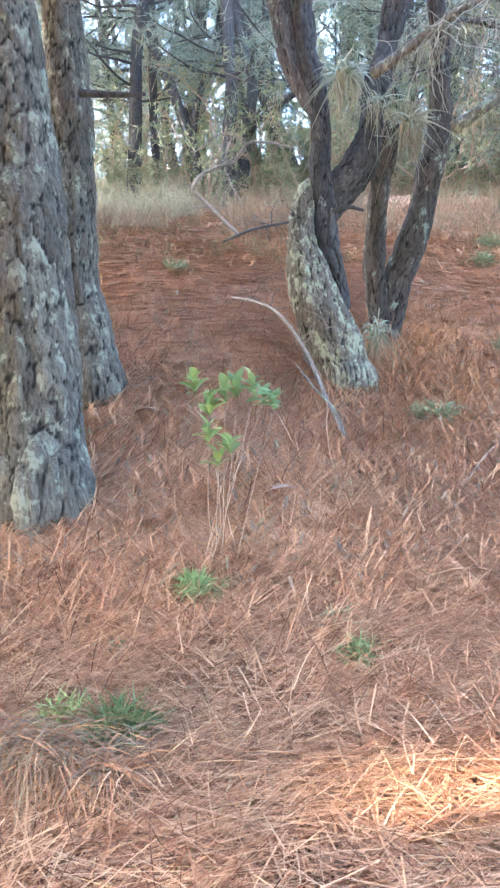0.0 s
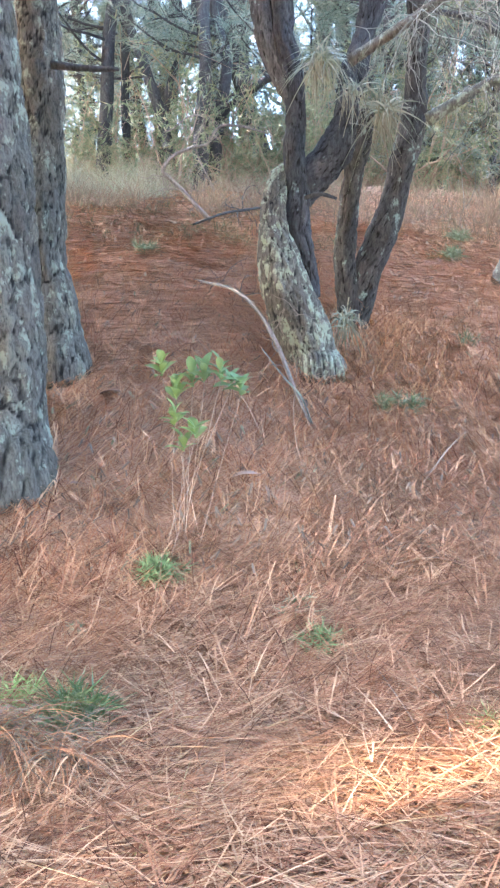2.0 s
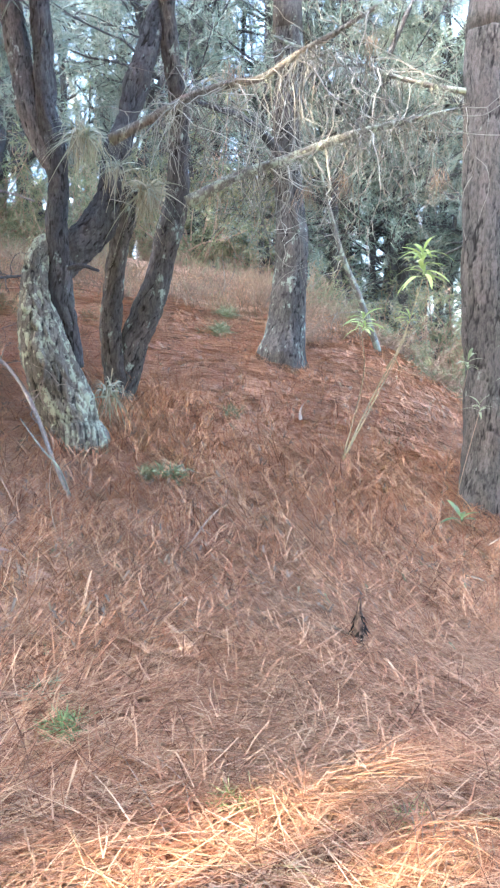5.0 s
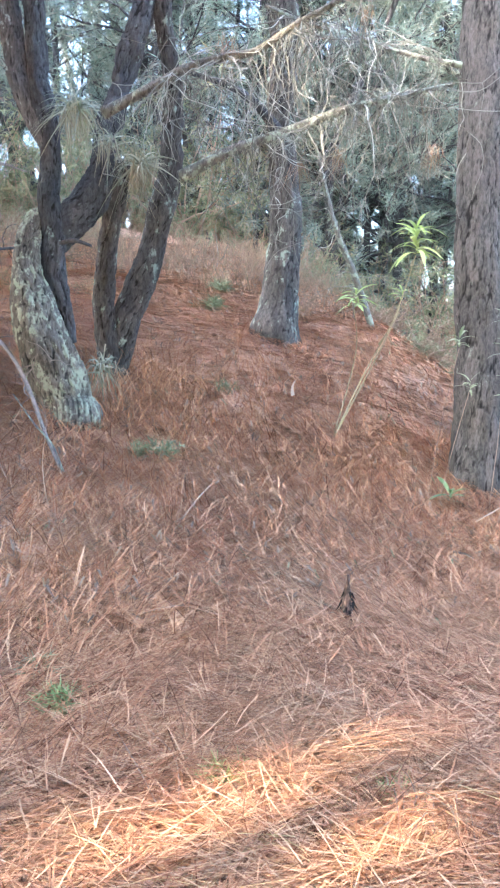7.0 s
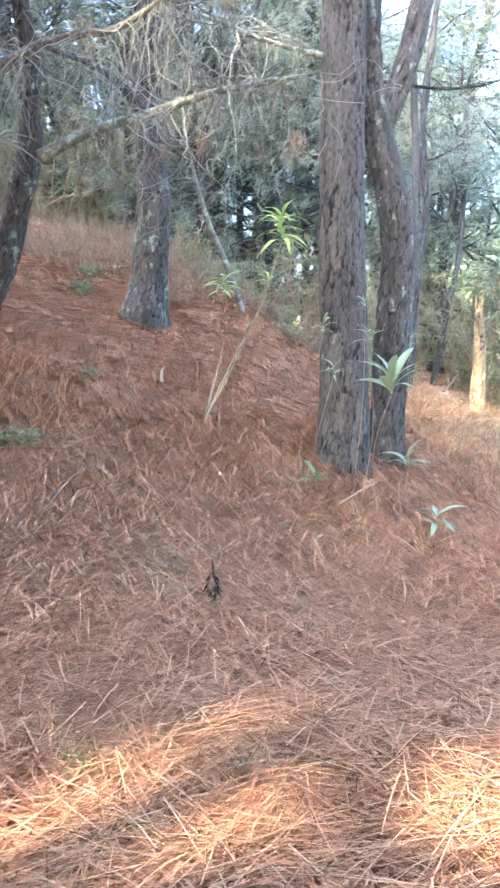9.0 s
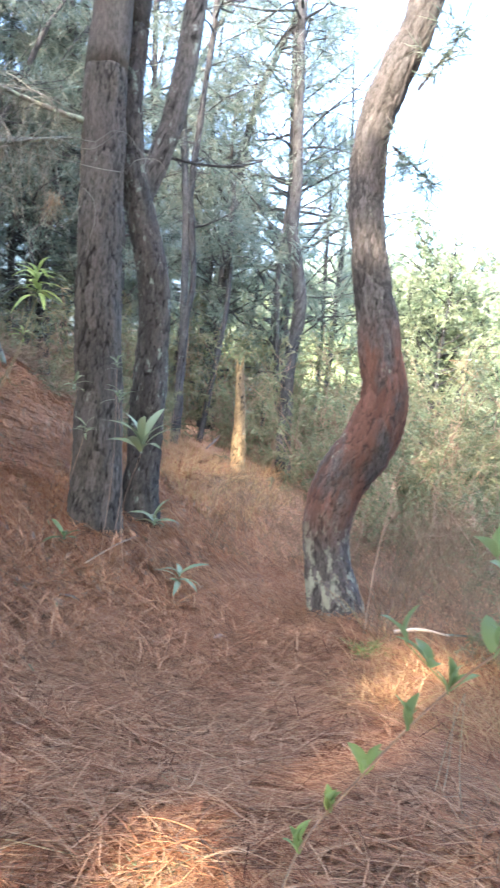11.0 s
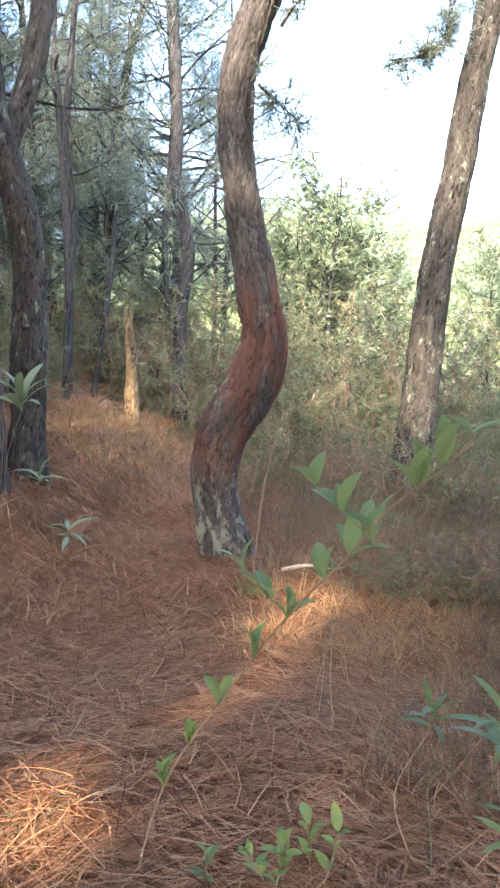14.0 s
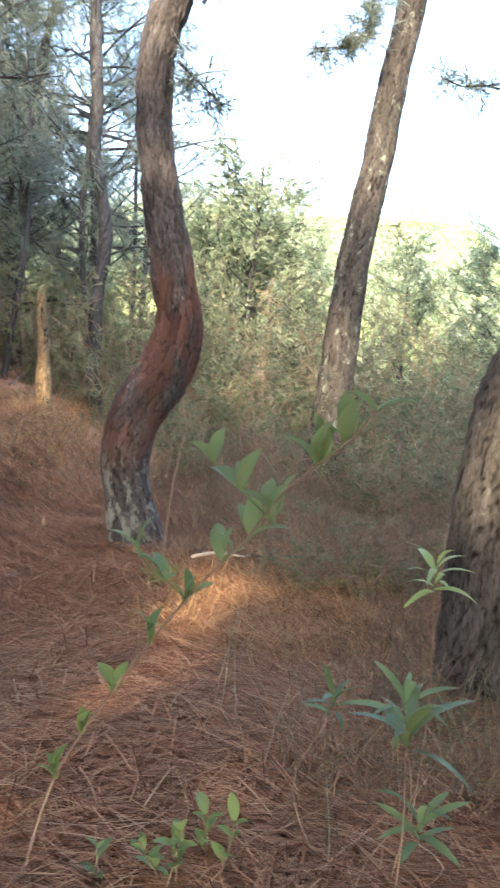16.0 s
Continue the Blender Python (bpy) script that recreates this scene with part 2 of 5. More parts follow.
def blades(base, way, length, width, sag, segs=3, twist=None, taper=0.15, belly=0.0):
    """Flat, bent strips: one island each. sag: how far the tip is pulled by each blade's own vector."""
    n = len(base)
    base, way, sag = np.asarray(base, float), unit(np.asarray(way, float)), np.asarray(sag, float)
    length, width = np.broadcast_to(length, n)[:, None], np.broadcast_to(width, n)[:, None]
    other = RNG.normal(size=(n, 3)) if twist is None else np.broadcast_to(np.asarray(twist, float), (n, 3))
    side = unit(np.cross(way, other))
    rows = []
    for i in range(segs + 1):
        s = i / segs
        c = base + way * length * s + sag * length * s * s
        w = width * 0.5 * ((1 - s) * (1 - belly) + belly * 2.2 * math.sqrt(max(s * (1 - s), 0.0)) + taper * s)
        rows += [c - side * w, c + side * w]
    v = np.stack(rows, 1).reshape(-1, 3)
    k = 2 * (segs + 1)
    q = np.concatenate([np.arange(n)[:, None] * k + np.array([2 * i, 2 * i + 1, 2 * i + 3, 2 * i + 2]) for i in range(segs)])
    return v, q


def smooth_path(ctrl, step):
    """Points and radii along a curve through the control points."""
    c = np.asarray(ctrl, float)
    c = np.vstack([2 * c[0] - c[1], c, 2 * c[-1] - c[-2]])
    out = []
    for i in range(1, len(c) - 2):
        n = max(1 if step > 0.19 else 2, int(np.linalg.norm(c[i + 1, :3] - c[i, :3]) / step))
        for s in np.linspace(0, 1, n, endpoint=False):
            a, b, d, e = c[i - 1:i + 3]
            out.append(0.5 * (2 * b + (d - a) * s + (2 * a - 5 * b + 4 * d - e) * s * s + (3 * b - a - 3 * d + e) * s ** 3))
    out.append(c[-2])
    p = np.array(out)
    return p[:, :3], np.maximum(p[:, 3], 0.0015)


def tube(ctrl, step=0.05, sides=12, rough=0.0, plates=0.0, seed=0.0, tall=5.5):
    """A closed, tapered tube; plates: depth of the cracks between bark plates; tall: how many of them to a metre of the stem."""
    p, r = smooth_path(ctrl, step)
    t = unit(np.gradient(p, axis=0))
    ref = np.array([1.0, 0.13, 0.0]) if abs(t[0][2]) > 0.6 else np.array([0.0, 0.1, 1.0])
    u = unit(np.cross(t, ref))
    w = np.cross(t, u)
    ang = np.linspace(0, 2 * math.pi, sides, endpoint=False)
    ring = u[:, None] * np.cos(ang)[None, :, None] + w[:, None] * np.sin(ang)[None, :, None]
    rad = np.repeat(r[:, None], sides, 1)
    relief = np.ones((len(p), sides))
    plate = np.full((len(p), sides), 0.5)
    if rough or plates:
        many = min(24.0, 12.0 + max(0.0, 0.27 - float(np.mean(r))) * 45)
        run = np.concatenate([[0], np.cumsum(np.linalg.norm(np.diff(p, axis=0), axis=1))])
        for i in range(len(p)):
            for j in range(sides):
                x, y = math.cos(ang[j]) * r[i], math.sin(ang[j]) * r[i]
                k = rough * noise.noise(Vector((x * 6 + seed, y * 6, run[i] * 3)))
                if plates:
                    bend = noise.noise_vector(Vector((x * 9 + seed, y * 9, run[i] * 6))) * 0.016 + noise.noise_vector(Vector((x * 45 + seed, y * 45, run[i] * 30))) * 0.010
                    spot = Vector(((x + bend.x) * many + seed, (y + bend.y) * many, (run[i] + 1.5 * bend.z) * tall))
                    d, cell = noise.voronoi(spot)
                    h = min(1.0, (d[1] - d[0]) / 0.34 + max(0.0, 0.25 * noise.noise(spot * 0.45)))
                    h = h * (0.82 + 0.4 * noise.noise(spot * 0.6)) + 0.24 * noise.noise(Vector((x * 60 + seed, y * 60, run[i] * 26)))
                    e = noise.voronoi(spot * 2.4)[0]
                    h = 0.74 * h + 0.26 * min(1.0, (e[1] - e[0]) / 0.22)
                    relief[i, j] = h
                    plate[i, j] = 0.5 + 0.5 * noise.noise(cell[0] * 3.7 + Vector((0.3, 0.7, 0.2)))
                    k += plates * (h - 0.6)
                rad[i, j] += k
    v = (p[:, None] + ring * rad[:, :, None]).reshape(-1, 3)
    i, j = np.meshgrid(np.arange(len(p) - 1), np.arange(sides), indexing="ij")
    a, b = (i * sides + j).ravel(), (i * sides + (j + 1) % sides).ravel()
    q = np.stack([a, b, b + sides, a + sides], 1)
    top = len(v)
    v = np.vstack([v, p[-1] + t[-1] * r[-1] * 0.4, p[0] - t[0] * r[0] * 0.2])
    e = (len(p) - 1) * sides
    half = [[e + k, e + k + 1, e + (k + 2) % sides, top] for k in range(0, sides - 1, 2)]
    foot = [[(k + 2) % sides, k + 1, k, top + 1] for k in range(0, sides - 1, 2)]
    faces = np.vstack([q, half, foot])
    return v, faces, np.append(relief.ravel(), [0.8, 0.8]), np.append(plate.ravel(), [0.5, 0.5])


def wander(start, way, length, r0, r1, n=6, jitter=0.25, droop=0.0):
    """Control points of a crooked twig."""
    p, d = np.array(start, float), unit(np.array(way, float))
    pts = [(*p, r0)]
    for i in range(n):
        d = unit(d + RNG.normal(size=3) * jitter + np.array([0, 0, -droop]))
        p = p + d * length / n
        pts.append((*p, r0 + (r1 - r0) * (i + 1) / n))
    return pts


def soft(v, k):
    return k * np.logaddexp(0, v / k)


WAVES = [(0.9, 0.4, 0.05, 0.3), (-0.5, 1.1, 0.04, 1.7), (2.1, 1.3, 0.022, 0.9), (-1.7, 2.6, 0.018, 2.2), (4.1, -3.0, 0.010, 0.2), (3.2, 5.3, 0.008, 4.0)]


def height(x, y):
    """The lie of the land: level near the path, a bank behind, a ridge, and a far hillside."""
    x, y = np.asarray(x, float), np.asarray(y, float)
    s = y - 2.95 - 0.25 * soft(x + 0.3, 0.5) - 0.52 * soft(x - 3.9, 0.5)
    z = 0.42 * soft(s, 0.45) - 0.24 * soft(s - 5.6, 0.8) - 0.20 * soft(s - 10.0, 1.5)
    z = z - 0.30 * soft(s - 1.4, 0.3) / (1 + np.exp(-np.clip((x - 4.75) / 0.28, -40, 40)))
    z = z - 0.10 * soft(x - 7.5, 1.0) * (1 / (1 + np.exp(np.clip((y - 5.0 - 0.3 * x) / 1.5, -40, 40))))
    for a, b, h, c in WAVES:
        z = z + h * np.sin(a * x + b * y + c)
    along = 0.88 * x + 0.47 * y
    z = z + 0.25 * soft(along - 32, 4.0) - 0.25 * soft(along - 95, 10.0)
    return np.clip(z, -30, 60)


def rnd(a, b, n=None):
    return RNG.uniform(a, b, n)


# ---- ground ----
def stretch(n, near, far):
    u = np.linspace(-1, 1, n)
    return np.sign(u) * (near * np.abs(u) + (far - near) * np.abs(u) ** 6)


def build_ground():
    gx, gy = stretch(340, 15, 900) + 3.0, stretch(340, 15, 900) + 4.0
    X, Y = np.meshgrid(gx, gy, indexing="ij")
    Z = height(X, Y)
    near = np.exp(-((X - 3) ** 2 + (Y - 4) ** 2) / 90)
    fine = np.array([noise.noise(Vector((x * 5, y * 5, 0))) * 0.014 + noise.noise(Vector((x * 14, y * 14, 3))) * 0.006 for x, y in zip(X.ravel(), Y.ravel())]).reshape(X.shape)
    Z = Z + fine * near
    n = len(gy)
    i, j = np.meshgrid(np.arange(len(gx) - 1), np.arange(n - 1), indexing="ij")
    a = (i * n + j).ravel()
    q = np.stack([a, a + n, a + n + 1, a + 1], 1)
    g = part("ground", (np.stack([X, Y, Z], -1).reshape(-1, 3), q), LITTER)
    tagged(g, "forest floor of reddish brown pine needle litter", "ground", kind="structure")


build_ground()

# ---- where the sun gets through the tree tops ----
# spots that the sun reaches: x, y, z and radius
GAPS = [(1.25, 2.45, 0.03, 0.04), (1.16, 2.20, 0.02, 0.09), (0.86, 2.04, 0.01, 0.08), (1.22, 1.93, 0.01, 0.05), (0.65, 2.10, 0.02, 0.06), (0.36, 2.08, 0.03, 0.06), (1.40, 1.82, 0.02, 0.06), (0.62, 1.93, 0.02, 0.08), (0.74, 1.90, 0.02, 0.06), (0.90, 2.22, 0.02, 0.05), (1.80, 2.38, 0.03, 0.04),
        (1.98, 1.90, 0.05, 0.04), (2.08, 1.86, 0.05, 0.04), (2.03, 1.69, 0.05, 0.05), (1.96, 1.53, 0.05, 0.06), (1.90, 1.42, 0.06, 0.05), (1.80, 1.38, 0.06, 0.04), (1.83, 1.72, 0.05, 0.03), (1.67, 1.56, 0.05, 0.03), (1.67, 2.32, 0.03, 0.02),
        (3.54, 2.33, 0.0, 0.04), (3.80, 2.31, 0.0, 0.06), (3.95, 2.18, 0.0, 0.06), (4.32, 2.31, 0.01, 0.06), (4.25, 2.55, 0.02, 0.07), (3.51, 1.97, 0.0, 0.05), (3.40, 1.84, 0.0, 0.04), (3.26, 1.92, 0.0, 0.04), (2.98, 1.83, 0.01, 0.04), (2.86, 1.85, 0.01, 0.04), (2.70, 1.86, 0.02, 0.04), (2.50, 1.82, 0.03, 0.02), (2.83, 1.69, 0.02, 0.02), (4.50, 2.05, 0.0, 0.06),
        (4.15, 1.54, 0.0, 0.05), (3.99, 1.41, 0.0, 0.04), (4.57, 1.69, -0.01, 0.06), (4.90, 1.80, 0.10, 0.05), (4.08, 2.68, 0.08, 0.04),
        (2.76, 1.06, 0.06, 0.04), (2.84, 1.02, 0.06, 0.03), (2.59, 0.95, 0.06, 0.04), (2.47, 0.95, 0.06, 0.03), (2.63, 0.86, 0.06, 0.03), (2.43, 0.83, 0.06, 0.03), (2.26, 0.84, 0.06, 0.02), (3.28, 3.26, -0.07, 0.03), (3.94, 3.53, -0.04, 0.03), (3.40, 4.17, 0.12, 0.04), (2.60, 2.75, -0.03, 0.02),
        (5.16, 6.19, 0.56, 0.16), (5.65, 6.42, 0.48, 0.12), (6.22, 6.75, 0.42, 0.16), (6.95, 7.10, 0.35, 0.12), (7.68, 7.55, 0.27, 0.16), (4.58, 3.44, 2.70, 0.14), (7.18, 3.42, 0.75, 0.16), (7.22, 3.42, 1.05, 0.16), (7.26, 3.42, 1.35, 0.14), (4.10, 0.82, 0.90, 0.18), (4.12, 0.80, 1.15, 0.14), (4.20, 0.78, 1.38, 0.10), (6.50, 6.80, 0.62, 0.16), (6.50, 6.80, 0.95, 0.12), (8.03, 7.68, 0.70, 0.16), (3.22, 5.56, 1.99, 0.14),
        (7.97, 4.97, 1.51, 0.60), (9.91, 6.05, 2.42, 0.90), (10.15, 7.22, 2.12, 0.70), (10.01, 4.29, 1.83, 0.70)]


def shaded(c):
    """Which places do not stand in the way of the sun on those spots."""
    S = np.array(SUN)
    keep = np.ones(len(c), bool)
    for gx, gy, gz, r in GAPS:
        v = c - np.array([gx, gy, gz])
        along = v @ S
        keep &= (np.linalg.norm(v - along[:, None] * S, axis=1) > r + 0.10) | (along < 0)
    return keep


# ---- trees near the path ----
def extend(ctrl, top, taper=0.05):
    """Carries a trunk on upwards, in its last direction, to the height top."""
    c = [tuple(p) for p in ctrl]
    d = unit(np.array(c[-1][:3]) - np.array(c[-2][:3]))
    d = unit(d + np.array([0, 0, 0.6]))
    p, r = np.array(c[-1][:3]), c[-1][3]
    n = max(2, int((top - p[2]) / 0.9))
    for i in range(n):
        d = unit(d + RNG.normal(size=3) * 0.06)
        p = p + d * (top - c[-1][2]) / n
        c.append((*p, r + (taper - r) * (i + 1) / n))
    return c


def rooted(ctrl, depth=0.12, flare=1.12):
    """The same trunk with a flared foot below the ground."""
    c = [tuple(p) for p in ctrl]
    x, y, z, r = c[0]
    z = float(height(x, y))
    c[0] = (x, y, z + 0.02, r)
    return [(x, y, z - depth, r * flare)] + c


def tufts(points, ways, count, length, width, spread=0.9, droop=0.15, segs=1):
    """Brushes of needles at the tips of twigs."""
    n = len(points)
    base = np.repeat(points, count, 0)
    way = unit(np.repeat(unit(ways), count, 0) + RNG.normal(size=(n * count, 3)) * spread)
    base = base - np.repeat(unit(ways), count, 0) * rnd(0, 0.16, n * count)[:, None]
    sag = np.zeros((n * count, 3))
    sag[:, 2] = -droop * rnd(0.3, 1.5, n * count)
    return blades(base, way, length * rnd(0.7, 1.2, n * count), width, sag, segs)


def crown(start, reach, count, twigs, needle=0.2, width=0.006, per=16, rise=0.1, low=0.0, lit=False):
    """Limbs off a stem from low up to its tip, with twigs and brushes of needles. start: points and radii of the stem."""
    p, r = smooth_path(start, 0.15)
    wood, tips, ways, thin = [], [], [], []
    first = int(len(p) * low)
    for k in range(count):
        i = int(rnd(first, len(p) - 1))
        s = (i - first) / max(1, len(p) - first)
        a = rnd(0, 2 * math.pi)
        d = np.array([math.cos(a), math.sin(a), rise + rnd(-0.15, 0.25)])
        L = reach * (1.1 - 0.65 * s) * rnd(0.6, 1.15)
        limb = wander(p[i], d, L, min(0.02, r[i] * 0.4), 0.005, 6, 0.18, -0.03)
        wood.append(tube(limb, 0.5, 5))
        q = np.array(limb)[:, :3]
        for _ in range(twigs):
            f = rnd(0.3, 1.0) * (len(q) - 1)
            j = min(int(f), len(q) - 2)
            b = q[j] + (q[j + 1] - q[j]) * (f - j)
            w = unit(unit(q[j + 1] - q[j]) + RNG.normal(size=3) * 0.8)
            e = b + w * rnd(0.12, 0.45)
            thin.append((b, e))
            tips.append(e)
            ways.append(w + np.array([0, 0, 0.25]))
    a, e = np.array([t[0] for t in thin]), np.array([t[1] for t in thin])
    wood.append(blades(a, e - a, np.linalg.norm(e - a, axis=1), 0.011, np.zeros_like(a), 1))
    tips, ways = np.array(tips), np.array(ways)
    if lit:
        keep = shaded(tips)
        tips, ways = tips[keep], ways[keep]
    return join(wood), tufts(tips, ways, per, needle, width)


def dead_twigs(ctrl, count, length, droop=0.25, thin=0.006, start=0.15):
    """Bare, crooked side twigs along a branch, and the hair-fine ones that hang from them."""
    p, r = smooth_path(ctrl, 0.05)
    out = []
    for k in range(count):
        i = int(rnd(start * len(p), len(p) - 1))
        d = RNG.normal(size=3) + np.array([0, 0, -0.2])
        twig = wander(p[i], d, length * rnd(0.4, 1.3), thin * rnd(0.6, 1.2), 0.002, 7, 0.38, droop * rnd(0.2, 1.2))
        out.append(tube(twig, 0.08, 4))
        q = np.array(twig)[:, :3]
        for _ in range(int(rnd(1, 5))):
            out.append(tube(wander(q[int(rnd(1, len(q)))], RNG.normal(size=3) + np.array([0, 0, -0.5]), length * rnd(0.2, 0.6), 0.003, 0.0015, 5, 0.4, droop), 0.08, 3))
    return join(out)


def hanging_curls(ctrl, count, length):
    """Hair-fine dead twigs that hang from a branch in hooks and bows."""
    p, r = smooth_path(ctrl, 0.05)
    out = []
    for k in range(count):
        q = np.array(p[int(rnd(0.2 * len(p), len(p) - 1))])
        a, turn = rnd(0, 6.28), rnd(-0.9, 0.9)
        lean, long = rnd(0.2, 1.5), length * rnd(0.45, 1.3)
        run = [(*q, 0.0038)]
        for i in range(7):
            lean += turn * rnd(0.2, 0.7)
            q = q + np.array([math.cos(a) * math.sin(lean), math.sin(a) * math.sin(lean), -math.cos(lean)]) * long / 7 + RNG.normal(size=3) * 0.012
            run.append((*q, 0.0036 - 0.0003 * i))
        out.append(tube(run, 0.06, 4))
    return join(out)


def beard(ctrl, count, length):
    """Strands of lichen hanging from a branch."""
    p, r = smooth_path(ctrl, 0.03)
    i = RNG.integers(0, len(p), count)
    base = p[i] + RNG.normal(size=(count, 3)) * 0.012
    way = RNG.normal(size=(count, 3)) * 0.5 + np.array([0, 0, -0.6])
    sag = np.zeros((count, 3))
    sag[:, 2] = -0.5
    return blades(base, way, length * rnd(0.2, 1.2, count), 0.004, sag, 3)


def pine(label, trunk_ctrl, mat, top=9.0, reach=2.4, limbs=22, twigs=12, low=0.3, sides=56, plates=0.016, step=0.035, group="pines", rough=0.02, tall=5.5):
    root = new("pine_tree")
    full = extend(rooted(trunk_ctrl), top) if top else rooted(trunk_ctrl)
    seen = rooted(trunk_ctrl)
    n = len(seen)
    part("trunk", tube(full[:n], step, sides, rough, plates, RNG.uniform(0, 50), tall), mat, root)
    if top:
        part("upper_trunk", tube(full[n - 1:], 0.12, 16, 0.01), mat, root)
        wood, green = crown(full[max(1, n - 2):], reach, limbs, twigs, low=low, lit=True)
        part("branch_network", wood, BARK_DARK, root, kind="stuff")
        part("crown", green, GREEN_NEEDLE, root)
    tagged(root, label, "tree", group)
    return root


RNG = np.random.default_rng(101)
LEFT = [(-1.17, 4.11, 0.40, 0.308), (-1.19, 4.19, 0.82, 0.279), (-1.19, 4.28, 1.36, 0.272), (-1.21, 4.40, 2.01, 0.265), (-1.24, 4.51, 2.61, 0.250), (-1.28, 4.61, 3.15, 0.237)]
LEFT_BACK = [(-1.03, 5.16, 0.87, 0.203), (-1.06, 5.24, 1.30, 0.175), (-1.10, 5.32, 1.74, 0.151), (-1.08, 5.44, 2.39, 0.140), (-1.07, 5.54, 2.94, 0.137), (-1.10, 5.64, 3.49, 0.125)]
TREE_B = [(2.70, 7.17, 1.37, 0.247), (2.75, 7.21, 1.70, 0.188), (2.80, 7.26, 2.13, 0.161), (2.84, 7.32, 2.55, 0.150), (2.83, 7.41, 3.08, 0.139), (2.83, 7.49, 3.61, 0.145), (2.88, 7.55, 4.09, 0.145), (2.88, 7.63, 4.56, 0.145)]
TREE_C = [(3.58, 5.05, 0.37, 0.229), (3.61, 5.10, 0.74, 0.196), (3.64, 5.20, 1.34, 0.183), (3.67, 5.35, 2.20, 0.175), (3.72, 5.48, 3.06, 0.170), (3.78, 5.62, 3.92, 0.170)]
TREE_D = [(4.08, 5.21, 0.35, 0.172), (4.14, 5.27, 0.92, 0.146), (4.19, 5.33, 1.48, 0.138), (4.24, 5.41, 2.22, 0.130), (4.17, 5.56, 2.81, 0.124), (4.10, 5.71, 3.36, 0.120), (4.10, 5.78, 3.91, 0.116), (4.14, 5.80, 4.42, 0.112)]
TREE_D_FORK = [(4.26, 5.75, 3.02, 0.105), (4.41, 5.68, 3.50, 0.100), (4.52, 5.64, 3.98, 0.095), (4.60, 5.64, 4.50, 0.095)]
CURVED = [(4.55, 3.40, -0.04, 0.202), (4.53, 3.48, 0.32, 0.169), (4.54, 3.53, 0.64, 0.165), (4.64, 3.48, 0.98, 0.185), (4.78, 3.38, 1.27, 0.185), (4.84, 3.37, 1.57, 0.161), (4.82, 3.46, 1.97, 0.145), (4.79, 3.57, 2.45, 0.129), (4.79, 3.66, 2.92, 0.121), (4.83, 3.69, 3.37, 0.121), (4.94, 3.64, 3.77, 0.133), (5.07, 3.57, 4.14, 0.125), (5.14, 3.54, 4.38, 0.121)]
LEANING = [(7.06, 3.47, -0.04, 0.232), (7.20, 3.48, 0.71, 0.183), (7.32, 3.51, 1.47, 0.167), (7.47, 3.52, 2.27, 0.156), (7.65, 3.48, 3.08, 0.146), (7.82, 3.47, 3.89, 0.140), (8.00, 3.43, 4.70, 0.135), (8.07, 3.41, 5.03, 0.135)]
LIT = [(4.16, 0.77, 0.02, 0.235), (4.20, 0.80, 0.41, 0.205), (4.28, 0.84, 0.93, 0.190), (4.41, 0.80, 1.45, 0.180), (4.66, 0.62, 2.10, 0.170), (5.10, 0.34, 3.14, 0.155)]
SLIM = [(8.00, 7.60, 0.45, 0.112), (8.07, 7.74, 1.54, 0.093), (8.21, 7.76, 2.33, 0.093), (8.25, 7.85, 2.93, 0.089), (8.23, 8.03, 3.62, 0.085), (8.32, 8.12, 4.51, 0.077), (8.38, 8.28, 5.54, 0.074), (8.49, 8.46, 6.49, 0.070)]
FAR = [(6.16, 7.65, 1.04, 0.052), (6.24, 7.70, 1.95, 0.048), (6.36, 7.76, 2.77, 0.045), (6.34, 7.89, 3.71, 0.043), (6.46, 7.95, 4.73, 0.040), (6.60, 8.00, 5.75, 0.038)]
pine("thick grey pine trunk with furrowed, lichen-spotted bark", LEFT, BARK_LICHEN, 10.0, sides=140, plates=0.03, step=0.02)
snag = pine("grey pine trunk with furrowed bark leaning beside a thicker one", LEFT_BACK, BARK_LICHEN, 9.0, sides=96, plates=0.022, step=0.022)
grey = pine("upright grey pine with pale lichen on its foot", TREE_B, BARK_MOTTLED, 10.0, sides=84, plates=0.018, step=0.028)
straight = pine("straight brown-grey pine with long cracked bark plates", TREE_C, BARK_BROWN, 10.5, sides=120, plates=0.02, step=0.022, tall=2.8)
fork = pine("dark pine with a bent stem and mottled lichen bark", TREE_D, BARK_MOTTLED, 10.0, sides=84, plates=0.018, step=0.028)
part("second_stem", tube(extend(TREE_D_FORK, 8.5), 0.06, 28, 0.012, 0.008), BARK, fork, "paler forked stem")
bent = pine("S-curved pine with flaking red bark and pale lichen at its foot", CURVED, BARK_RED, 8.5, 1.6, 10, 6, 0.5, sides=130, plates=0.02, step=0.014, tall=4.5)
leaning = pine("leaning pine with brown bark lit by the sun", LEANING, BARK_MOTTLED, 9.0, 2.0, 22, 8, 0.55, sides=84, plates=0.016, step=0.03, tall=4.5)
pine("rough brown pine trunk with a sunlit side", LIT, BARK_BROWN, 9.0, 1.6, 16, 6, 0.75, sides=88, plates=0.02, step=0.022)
pine("slim dark pine behind a broken stump", SLIM, BARK_DARK, 11.0, 2.6, 34, 10, sides=24, step=0.08, plates=0.01)
pine("slim crooked pine with bare lower limbs", FAR, BARK_DARK, 9.5, 2.4, 30, 10, sides=20, step=0.08, plates=0.008)


